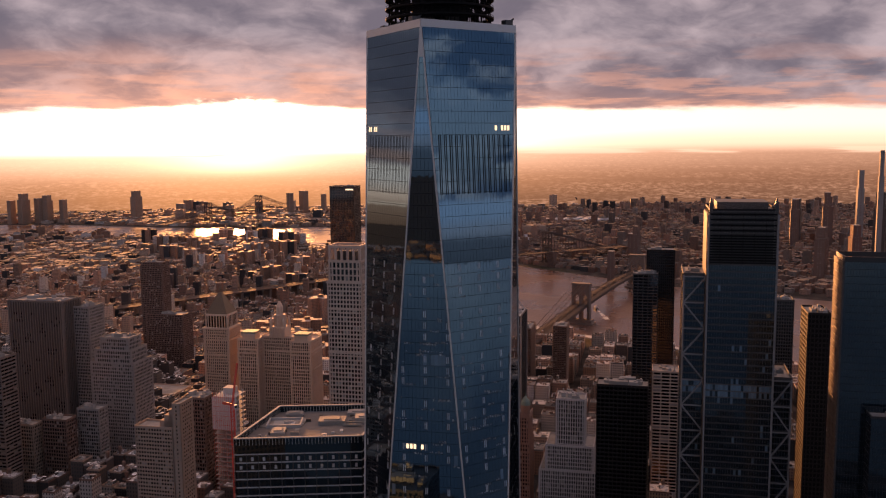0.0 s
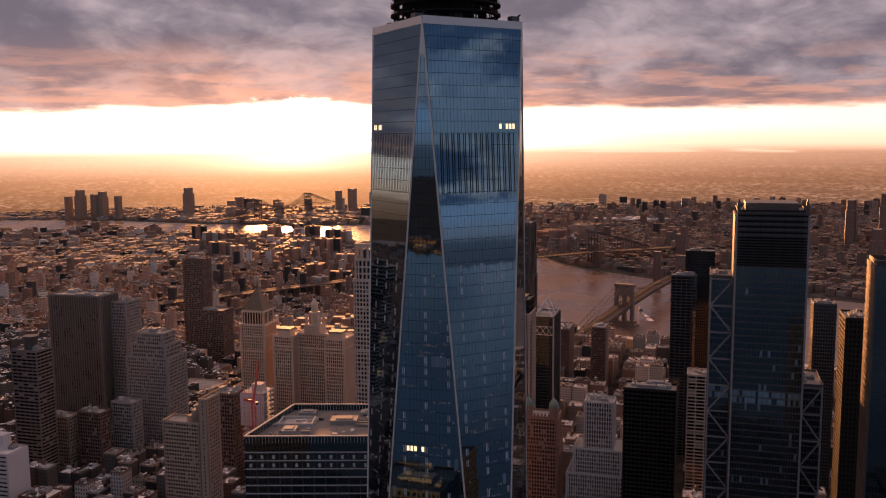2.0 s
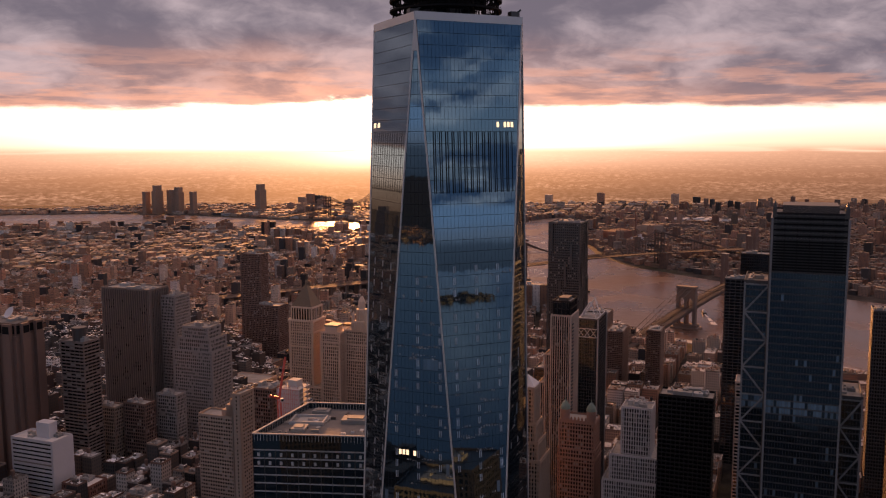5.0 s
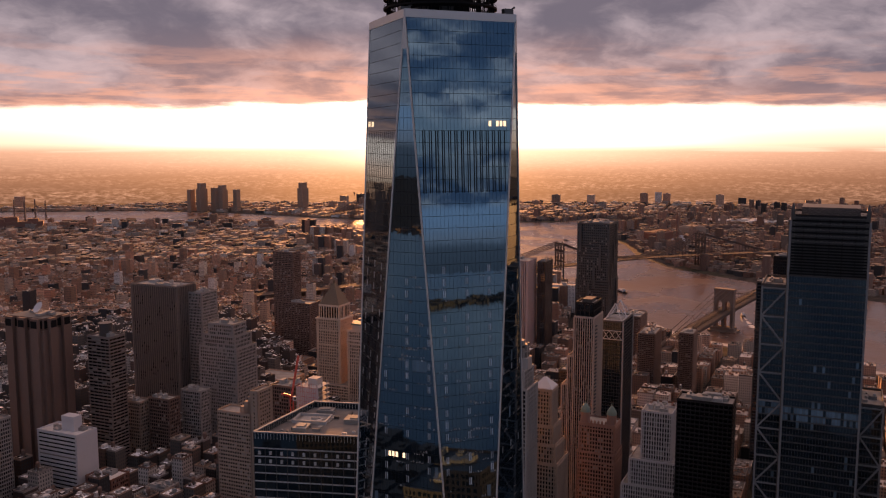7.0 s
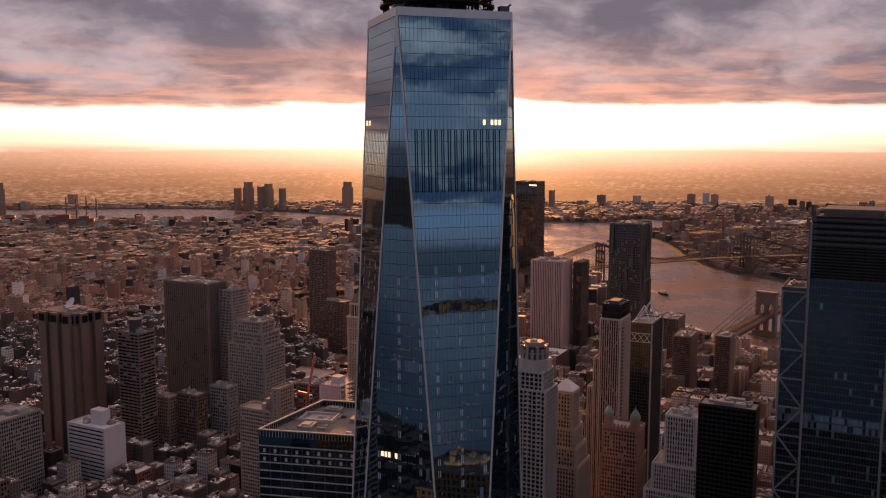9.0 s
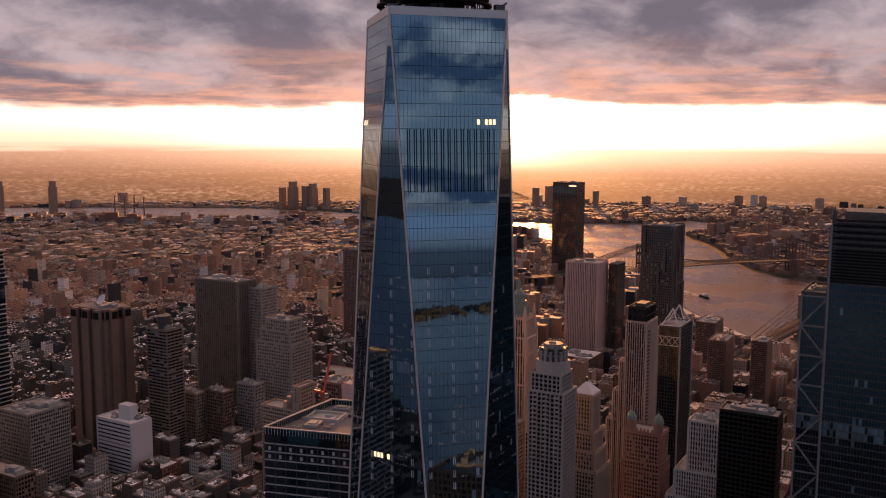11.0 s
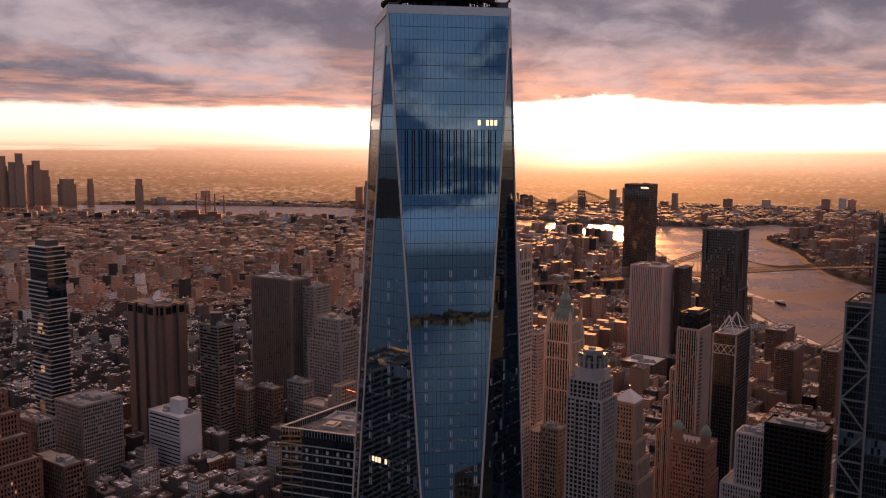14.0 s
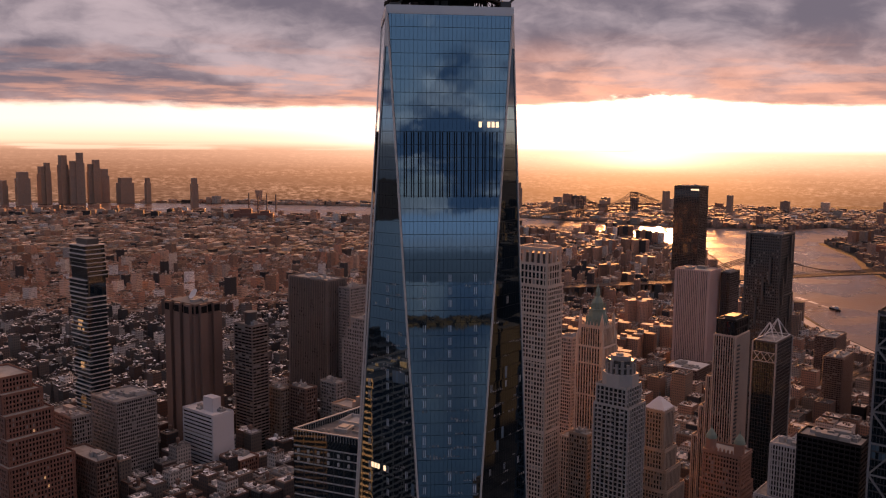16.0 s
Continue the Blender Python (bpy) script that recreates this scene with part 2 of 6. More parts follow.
# pale colour of the glints painted over the tower's panes
GLINT_FLECK = material("pale_glint_flecks", (0.17, 0.175, 0.18), 0.5, 0, 0.3, 0.5, island=1.2)
TRUSS = material("painted_truss_steel", (0.17, 0.17, 0.18), 0.5, 0.2, 0.15, 0.5)
PALE_STONE = material("pale_rib_cladding", (0.40, 0.375, 0.375), 0.75, 0, 0.2, 0.5)
WOODS = material("dark_wooded_bank", (0.055, 0.060, 0.062), 0.9, 0, 0.5, 0.05, spec=0.1, island=0.6)
LIT = material("lit_room", (0.30, 0.22, 0.14), 0.6, emit=((1.0, 0.60, 0.28), 0.35))
LIMESTONE = material("limestone", (0.42, 0.33, 0.28), 0.8, 0, 0.25, 0.5, second=(0.36, 0.28, 0.24))
TERRA = material("cream_terracotta", (0.46, 0.35, 0.28), 0.75, 0, 0.25, 0.5)
GRANITE = material("grey_granite", (0.205, 0.19, 0.185), 0.75, 0, 0.25, 0.5)
BROWNSTONE = material("brown_granite", (0.13, 0.08, 0.065), 0.7, 0, 0.25, 0.4)
BRICK = material("red_brick", (0.165, 0.078, 0.058), 0.85, 0, 0.3, 0.6)
PINKBRICK = material("pink_brick", (0.215, 0.125, 0.10), 0.85, 0, 0.3, 0.6)
TANBRICK = material("tan_brick", (0.27, 0.20, 0.16), 0.85, 0, 0.3, 0.6)
WHITE = material("white_panels", (0.43, 0.43, 0.46), 0.6, 0, 0.12, 0.4)
BLACK = material("black_panels", (0.014, 0.013, 0.014), 0.65, 0, 0.3, 0.4, spec=0.2)
# far panes lifted to a pale brown, haze put into the glass colour
FARPANE = glass("far_haze_brown_glass", (0.16, 0.125, 0.105), 0.3, 1.5, 0.8)
STEELGREY = material("rippled_steel", (0.060, 0.056, 0.056), 0.45, 0.3, 0.3, 0.3)
FOAM = material("white_foam", (0.7, 0.68, 0.66), 0.8, 0, 0.3, 0.1)
COLUMN = material("pale_column_covers", (0.30, 0.345, 0.39), 0.4, 0.2, 0.3, 0.3, island=0.7)
# brown of the haze put into the far towers' cladding
FARTOWER = material("far_haze_brown_cladding", (0.25, 0.16, 0.115), 0.6, 0, 0.2, 0.1)
GREYSTONE = material("grey_cast_stone", (0.285, 0.262, 0.255), 0.75, 0, 0.2, 0.5)
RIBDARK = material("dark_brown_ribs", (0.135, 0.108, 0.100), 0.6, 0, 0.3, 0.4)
# the rib brown at about a third, recess shade put into the colour
RIBSHADE = material("rib_recess_shade", (0.048, 0.039, 0.037), 0.6, 0, 0.3, 0.4)
CHARCOAL = material("charcoal_metal", (0.045, 0.043, 0.045), 0.45, 0.2, 0.3, 0.4)
BRONZE = material("bronze_metal", (0.10, 0.075, 0.06), 0.4, 0.5, 0.25, 0.4)
RIBBED = material("pale_rib_stone", (0.42, 0.29, 0.265), 0.7, 0, 0.15, 0.4)
COPPER = material("green_copper", (0.12, 0.175, 0.15), 0.7, 0, 0.3, 0.5)
GOLD = material("dark_gilded_roof", (0.13, 0.09, 0.06), 0.55, 0.3, 0.25, 0.5)
ROOF = material("roof_gravel", (0.26, 0.255, 0.25), 0.75, 0, 0.5, 0.35, second=(0.17, 0.165, 0.16), big=0.08)
PALE_ROOF = material("pale_roof_membrane", (0.50, 0.49, 0.49), 0.7, 0, 0.3, 0.2, big=0.08)
DARK_ROOF = material("grey_roof_membrane", (0.145, 0.145, 0.15), 0.8, 0, 0.5, 0.3, spec=0.3, second=(0.10, 0.10, 0.105), big=0.06)
PLANT = material("roof_machinery", (0.24, 0.24, 0.24), 0.8, 0.0, 0.4, 0.8, spec=0.25, island=0.5)
COPING = material("roof_coping", (0.34, 0.335, 0.34), 0.8, 0.0, 0.15, 0.4, spec=0.2)
REDPAINT = material("red_crane_paint", (0.45, 0.06, 0.04), 0.55, 0, 0.2)
CONCRETE = material("raw_concrete", (0.36, 0.34, 0.33), 0.85, 0, 0.3, 0.4)
STONE_BRIDGE = material("bridge_granite", (0.15, 0.105, 0.085), 0.85, 0, 0.3, 0.3)
BRIDGE_STEEL = material("bridge_steel", (0.085, 0.064, 0.056), 0.85, 0.0, 0.2, 0.3, spec=0.15)
HOUSES = facade_stuff("low_houses", (0.080, 0.048, 0.041), (0.095, 0.09, 0.086), rough=0.85, pale=(0.40, 0.375, 0.355), roof_hi=(0.78, 0.79, 0.81), bright=(0.30, 0.62))
# far and tenement walls lifted pale and warm, in place of haze
HOUSES_FAR = facade_stuff("haze_pale_houses", (0.32, 0.17, 0.115), (0.35, 0.24, 0.18), 3.2, 3.6, pale=(0.40, 0.33, 0.28), roof_hi=(0.44, 0.37, 0.32), bright=(0.50, 0.95))
HOUSES_EAST = facade_stuff("tenement_houses", (0.31, 0.16, 0.11), (0.33, 0.235, 0.18), rough=0.85, pale=(0.42, 0.36, 0.31), roof_hi=(0.56, 0.49, 0.44), bright=(0.35, 0.8))
# shade put into walls and roofs, so that their mirror image stays near black
DARK_TOWERS = facade_stuff("shade_dark_offices", (0.020, 0.017, 0.015), (0.028, 0.025, 0.023), 3.0, 3.8, rough=1.1, pale=(0.045, 0.038, 0.034), roof_hi=(0.06, 0.06, 0.06), white=(0.05, 0.045, 0.04))
# riverside and housing walls are lifted in place of haze too
HOUSES_MID = facade_stuff("riverside_houses", (0.21, 0.112, 0.082), (0.24, 0.16, 0.125), 3.2, 3.6, pale=(0.18, 0.145, 0.125), roof_hi=(0.15, 0.125, 0.112), white=(0.22, 0.18, 0.16))
HOUSING = facade_stuff("housing_blocks", (0.31, 0.165, 0.112), (0.34, 0.20, 0.14), 3.0, 2.9, roof_hi=(0.44, 0.37, 0.32))


def make_ground():
    mt = bpy.data.materials.new("streets_and_yards")
    mt.use_nodes = True
    n = Nodes(mt.node_tree)
    pos = n.node("ShaderNodeTexCoord").outputs["Object"]
    a, b2 = n.noise(pos, 0.03, 6.0, 0.65), n.noise(pos, 0.004, 4.0)
    c = n.mix(n.ramp(a, 0.4, 0.65), (0.024, 0.023, 0.023), (0.07, 0.062, 0.058))
    c = n.mix(n.ramp(b2, 0.55, 0.68, 0.0, 0.6), c, (0.05, 0.05, 0.03))
    b = n.node("ShaderNodeBsdfPrincipled", {"Base Color": c, "Roughness": 0.95, "Specular IOR Level": 0.08})
    n.t.links.new(b.outputs[0], n.node("ShaderNodeOutputMaterial").inputs[0])
    return mt


def make_water(name, colour, chop, smooth_lo, smooth_hi):
    wt = bpy.data.materials.new(name)
    wt.use_nodes = True
    n = Nodes(wt.node_tree)
    pos = n.node("ShaderNodeTexCoord").outputs["Object"]
    w1 = n.noise(pos, 0.045, 5.0, 0.6)
    w2 = n.noise(pos, 0.006, 3.0, 0.5)
    h = n.m("ADD", w1, n.m("MULTIPLY", w2, 0.6))
    nrm = n.node("ShaderNodeBump", {"Strength": chop, "Distance": 3.0, "Height": h}).outputs[0]
    b = n.node("ShaderNodeBsdfPrincipled", {"Base Color": colour, "Roughness": n.ramp(w2, 0.35, 0.65, smooth_lo, smooth_hi), "IOR": 1.33, "Normal": nrm})
    n.t.links.new(b.outputs[0], n.node("ShaderNodeOutputMaterial").inputs[0])
    return wt


GROUND = make_ground()
# warm base put in for the orange sky that this river mirrors
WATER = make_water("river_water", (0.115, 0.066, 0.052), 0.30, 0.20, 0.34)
# bluish base put in for the western sky that this water mirrors
WATER_WEST = make_water("broad_river_water", (0.030, 0.065, 0.095), 0.10, 0.06, 0.14)


# ---- mesh helpers ----
class Shape:
    """Collects boxes, prisms and quads into one mesh; UV in metres."""

    def __init__(self):
        self.v, self.f, self.uv, self.mi = [], [], [], []

    def face(self, pts, uv=None, mi=0):
        i = len(self.v)
        self.v += [tuple(p) for p in pts]
        self.f.append(tuple(range(i, i + len(pts))))
        self.uv += uv or [(0, 0)] * len(pts)
        self.mi.append(mi)

    def prism(self, ring, z0, z1, top=True, bottom=False, scale=1.0, centre=None, mi=0):
        """ring: plan points, counter-clockwise; scale shrinks the top about the centre."""
        k = len(ring)
        cx, cy = centre or (sum(p[0] for p in ring) / k, sum(p[1] for p in ring) / k)
        hi = [(cx + (x - cx) * scale, cy + (y - cy) * scale) for x, y in ring]
        i = len(self.v)
        self.v += [(x, y, z0) for x, y in ring] + [(x, y, z1) for x, y in hi]
        run = 0.0
        for a in range(k):
            b = (a + 1) % k
            ln = math.dist(ring[a], ring[b])
            self.f.append((i + a, i + b, i + k + b, i + k + a))
            self.uv += [(run, z0), (run + ln, z0), (run + ln, z1), (run, z1)]
            self.mi.append(mi)
            run += ln
        if top:
            self.f.append(tuple(i + k + a for a in range(k)))
            self.uv += [(p[0], p[1]) for p in hi]
            self.mi.append(mi)
        if bottom:
            self.f.append(tuple(i + a for a in reversed(range(k))))
            self.uv += [(p[0], p[1]) for p in reversed(ring)]
            self.mi.append(mi)
        return self

    def box(self, cx, cy, z0, z1, w, d, rot=0.0, bottom=False, top=True, scale=1.0, mi=0):
        c, s = math.cos(rot), math.sin(rot)
        ring = [(cx + c * a - s * b, cy + s * a + c * b) for a, b in ((-w / 2, -d / 2), (w / 2, -d / 2), (w / 2, d / 2), (-w / 2, d / 2))]
        return self.prism(ring, z0, z1, top, bottom, scale, (cx, cy), mi)

    def bar(self, a, b, w, h=None, mi=0):
        """A square bar from a to b."""
        a, b = Vector(a), Vector(b)
        h = h or w
        ax = (b - a).normalized()
        side = ax.cross(Vector((0, 0, 1)))
        side = side.normalized() if side.length > 1e-4 else Vector((1, 0, 0))
        upv = side.cross(ax).normalized()
        i = len(self.v)
        for p in (a, b):
            for s, u in ((-1, -1), (1, -1), (1, 1), (-1, 1)):
                self.v.append(tuple(p + side * s * w / 2 + upv * u * h / 2))
        for q in ((0, 1, 5, 4), (1, 2, 6, 5), (2, 3, 7, 6), (3, 0, 4, 7), (3, 2, 1, 0), (4, 5, 6, 7)):
            self.f.append(tuple(i + j for j in q))
            self.uv += [(0, 0)] * 4
            self.mi.append(mi)
        return self

    def disc(self, cx, cy, z0, z1, r, k=16, scale=1.0, top=True, mi=0):
        return self.prism([(cx + r * math.cos(2 * math.pi * j / k), cy + r * math.sin(2 * math.pi * j / k)) for j in range(k)], z0, z1, top, False, scale, (cx, cy), mi)

    def ring(self, cx, cy, z, r, w, h, k=48, mi=0):
        i = len(self.v)
        for j in range(k):
            a = 2 * math.pi * j / k
            for dr, dz in ((-w / 2, -h / 2), (w / 2, -h / 2), (w / 2, h / 2), (-w / 2, h / 2)):
                self.v.append((cx + (r + dr) * math.cos(a), cy + (r + dr) * math.sin(a), z + dz))
        for j in range(k):
            p, q = i + 4 * j, i + 4 * ((j + 1) % k)
            for s in range(4):
                t = (s + 1) % 4
                self.f.append((p + s, q + s, q + t, p + t))
                self.uv += [(0, 0)] * 4
                self.mi.append(mi)
        return self

    def mesh(self, name, mats):
        me = bpy.data.meshes.new(name)
        me.from_pydata(self.v, [], self.f)
        uv = me.uv_layers.new(name="UVMap")
        uv.data.foreach_set("uv", np.array(self.uv, dtype=np.float32).ravel())
        for mt in mats if isinstance(mats, (list, tuple)) else [mats]:
            me.materials.append(mt)
        me.polygons.foreach_set("material_index", self.mi)
        me.update()
        return me


def part(name, shape, mats, parent=None, label=""):
    me = shape.mesh(name, mats) if isinstance(shape, Shape) else shape
    ob = new(name, me)
    ob.parent = parent
    if label:
        tagged(ob, label)
    return ob


def thing(name, x, y, rot, label, category, group=""):
    ob = new(name)
    ob.matrix_basis = pose(x, y, 0, 0, 0, rot)
    ob.empty_display_size = 5
    return tagged(ob, label, category, group)


FOOT = []   # plan circles already built on


def facade(parent, cx, cy, w, d, z0, z1, wall, pane, bay=3.0, storey=3.8, pier=1.1, span=1.3, deep=0.45, pier_out=0.0, span_out=0.0, singles=60, roof=ROOF, sides="flrb", parapet=1.4, lit=0.0, wall_label="", corner=None, belts=(), pale_rows=False, split=False, blank=None, span_mat=None):
    """One block of a building: dark core, piers and spandrels standing proud of it, and a pane in each opening."""
    if pane is GLASS_W and 2.4 <= bay <= 4.5:
        bay, pier, storey, span = bay * 0.8, pier * 0.8, storey * 0.93, span * 0.93
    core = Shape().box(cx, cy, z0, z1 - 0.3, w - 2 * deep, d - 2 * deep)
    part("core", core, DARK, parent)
    sh, spans = Shape(), Shape()
    nf = max(1, round((z1 - z0) / storey))
    st = (z1 - z0) / nf
    joined, singles_left = Shape(), singles // 2
    pw = None
    for side_no, side in enumerate(sides):
        ln, off, ang = {"f": (w, -d / 2, 0.0), "b": (w, d / 2, math.pi), "l": (d, -w / 2, -math.pi / 2), "r": (d, w / 2, math.pi / 2)}[side]
        c, s = math.cos(ang), math.sin(ang)
        depth_half = d / 2 if side in "fb" else w / 2

        def at(u, out, z):
            a, b = u, -depth_half - out
            return (cx + c * a - s * b, cy + s * a + c * b, z)

        nb = max(1, round(ln / bay))
        bw = ln / nb
        cp = corner if corner is not None else pier * 1.4
        for k in range(nb + 1):
            wd = pier if 0 < k < nb else cp
            u = min(max(-ln / 2 + k * bw, -ln / 2 + wd / 2), ln / 2 - wd / 2)
            p = at(u, (pier_out - deep) / 2, 0)
            if split:
                part("rib", Shape().box(p[0], p[1], z0, z1, wd, deep + pier_out, ang), wall, parent)
            else:
                sh.box(p[0], p[1], z0, z1, wd, deep + pier_out, ang)
        if span > 0:
            for k in range(nf + 1):
                zc = z0 + k * st
                p = at(0, (span_out - deep) / 2 - 0.02, 0)
                (spans if span_mat else sh).box(p[0], p[1], max(z0, zc - span * 0.5), min(z1, zc + span * 0.5), ln - 0.1, deep + span_out - 0.04, ang, bottom=True)
        if pane is not None:
            hw, hh = (bw - pier) / 2, (st - span) / 2
            if pw is None or side in "lr":
                pw = Shape()
                pw.face([(-hw, 0, -hh), (hw, 0, -hh), (hw, 0, hh), (-hw, 0, hh)])
                me = pw.mesh("window", pane)
                me_blind = pw.mesh("window", CURTAIN)
            cells = [(i, k) for k in range(nf - 1, -1, -1) for i in range(nb)]
            quota = singles_left if side in "fr" else 0
            for q, (i, k) in enumerate(cells):
                u, zc = -ln / 2 + (i + 0.5) * bw, z0 + (k + 0.5) * st
                if blank is not None:
                    drift = math.sin(i * 0.9 + k * 0.55 + side_no * 2) + math.sin(i * 0.37 - k * 0.81)
                    dark = drift > 0.75 and random.random() < 0.7 and 3 < k < nf - 3
                    if not dark:
                        joined.face([at(u - hw, -deep * 0.6, zc - hh), at(u + hw, -deep * 0.6, zc - hh), at(u + hw, -deep * 0.6, zc + hh), at(u - hw, -deep * 0.6, zc + hh)], mi=3)
                        continue
                if q < quota or blank is not None and side in "fr":
                    ob = new("window", me_blind if pane is GLASS_W and blank is None and wall not in (BLACK, CHARCOAL) and random.random() < 0.10 else me)
                    ob.parent = parent
                    ob.matrix_basis = Matrix.Translation(at(u, -deep * 0.6, zc)) @ Matrix.Rotation(ang, 4, "Z")
                else:
                    # pale_rows: lit floors painted as rows of paler panes
                    mi = 1 if random.random() < lit else 2 if pale_rows and ((k * 37 + 11) % 19 < 2 and random.random() < 0.7 or random.random() < 0.022) else 4 if pane is GLASS_W and blank is None and wall not in (BLACK, CHARCOAL) and random.random() < 0.10 else 0
                    joined.face([at(u - hw, -deep * 0.6, zc - hh), at(u + hw, -deep * 0.6, zc - hh), at(u + hw, -deep * 0.6, zc + hh), at(u - hw, -deep * 0.6, zc + hh)], mi=mi)
            singles_left -= min(quota, len(cells)) // 2 if side == "f" else 0
    if sh.f:
        part("wall", sh, wall, parent, wall_label)
    if spans.f:
        tagged(part("spandrel_grid", spans, span_mat, parent), kind="stuff")
    for zb in belts:
        part("belt_course", Shape().box(cx, cy, zb, zb + 1.1, w + 0.8, d + 0.8, bottom=True), wall, parent)
    if joined.f:
        tagged(part("glazing", joined, [pane, LIT, PALE_PANE, blank or DARK, CURTAIN], parent), kind="stuff")
    rf = Shape().box(cx, cy, z1 - 0.6, z1 - 0.15, w - 0.8, d - 0.8)
    top = part("roof", rf, roof, parent)
    if parapet:
        ps = Shape()
        for a, b, ww, dd in ((0, -d / 2 + 0.25, w, 0.5), (0, d / 2 - 0.25, w, 0.5), (-w / 2 + 0.25, 0, 0.5, d - 1.0), (w / 2 - 0.25, 0, 0.5, d - 1.0)):
            ps.box(cx + a, cy + b, z1 + 0.003, z1 + parapet, ww, dd)
        part("parapet", ps, wall, top)


def roof_plant(parent, cx, cy, w, d, z, seed=0, n=6, tall=4.0, mat=None):
    """Bulkheads, fans and tanks on a roof."""
    rnd = random.Random(seed)
    for k in range(n):
        a, b = rnd.uniform(1.5, w * 0.22), rnd.uniform(1.5, d * 0.22)
        x, y = cx + rnd.uniform(-0.5, 0.5) * (w - 2.6 * a), cy + rnd.uniform(-0.5, 0.5) * (d - 2.6 * b)
        sh = Shape().box(x, y, z - 0.2, z + rnd.uniform(1.2, tall), a * 1.6, b * 1.6)
        sh.box(x + a * 0.3, y, z + 1.0, z + tall * rnd.uniform(0.8, 1.2), a * 0.5, b * 0.6)
        part("roof_unit", sh, mat or PLANT, parent)


# ---- ground and water ----
def smooth(a, b, v):
    t = max(0.0, min(1.0, (v - a) / (b - a)))
    return t * t * (3 - 2 * t)


def ground_z(x, y):
    """The land rises gently to a low plateau north of the towers."""
    return 60.0 * smooth(230, 20, x) * smooth(120, 300, y) * smooth(1900, 1150, y) * smooth(-2400, -1600, x)


gr = Shape()
axis_x = [-7000, -5000, -3500, -2600] + [-2400 + 60 * i for i in range(50)] + [650, 1200, 2000, 3500, 5000, 7000]
axis_y = [-7000, -5000, -3500, -2000, -1000, -400, 0] + [60 + 60 * i for i in range(34)] + [2300, 3000, 4000, 5500, 8000]
for i in range(len(axis_x) - 1):
    for j in range(len(axis_y) - 1):
        q = [(axis_x[i + a], axis_y[j + c]) for a, c in ((0, 0), (1, 0), (1, 1), (0, 1))]
        gr.face([(x, y, ground_z(x, y)) for x, y in q])
tagged(part("ground", gr, GROUND), "grey city streets and yards reaching to the horizon", "ground", kind="structure")

MANHATTAN = [(1500, -1400), (1300, -600), (1010, 700), (885, 1000), (905, 1300), (985, 1720), (1150, 2500), (1000, 3050), (500, 3480), (50, 3640), (-700, 3950), (-1400, 4060), (-2300, 4180), (-4200, 4350)]
BROOKLYN = [(2700, -1400), (2200, -200), (1600, 930), (1470, 1250), (1410, 1560), (1375, 1800), (1440, 2060), (1560, 2320), (1650, 2700), (2060, 2850), (2000, 3230), (1700, 3120), (1150, 3380), (800, 3700), (450, 4130), (60, 4400), (-700, 4600), (-1450, 4690), (-2300, 4740), (-4200, 4800)]
ring = MANHATTAN + BROOKLYN[::-1]
bmr = bmesh.new()
vs = [bmr.verts.new((x, y, 0.25)) for x, y in ring]
f0 = bmr.faces.new(vs)
bmesh.ops.triangulate(bmr, faces=[f0])
bmesh.ops.recalc_face_normals(bmr, faces=bmr.faces)
if sum(f.normal.z for f in bmr.faces) < 0:
    bmesh.ops.reverse_faces(bmr, faces=bmr.faces)
me = bpy.data.meshes.new("east_river")
bmr.to_mesh(me)
bmr.free()
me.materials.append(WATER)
tagged(new("river_east", me), "wide rippled river under a low sun", "river", kind="structure")
hw = Shape()


def west(s, t):
    """Along the west waterfront, and away from it."""
    return (-0.289 * t - 0.957 * s, -0.957 * t + 0.289 * s)


# the river, opening into the bay to the south
WEST_BANK = [west(-3700, 450), west(3340, 450), west(3340, 1760), west(1000, 1760), west(800, 6200), (-2000, -6950), (6950, -6950), (6950, -2600)]
hw.face([(x, y, 0.25) for x, y in WEST_BANK])
tagged(part("river_west", hw, WATER_WEST), "broad calm river behind the waterfront towers", "river", kind="structure")


def in_poly(x, y, poly):
    inside = False
    for (x0, y0), (x1, y1) in zip(poly, poly[1:] + poly[:1]):
        if (y0 > y) != (y1 > y) and x < x0 + (y - y0) * (x1 - x0) / (y1 - y0):
            inside = not inside
    return inside


RIVER = ring

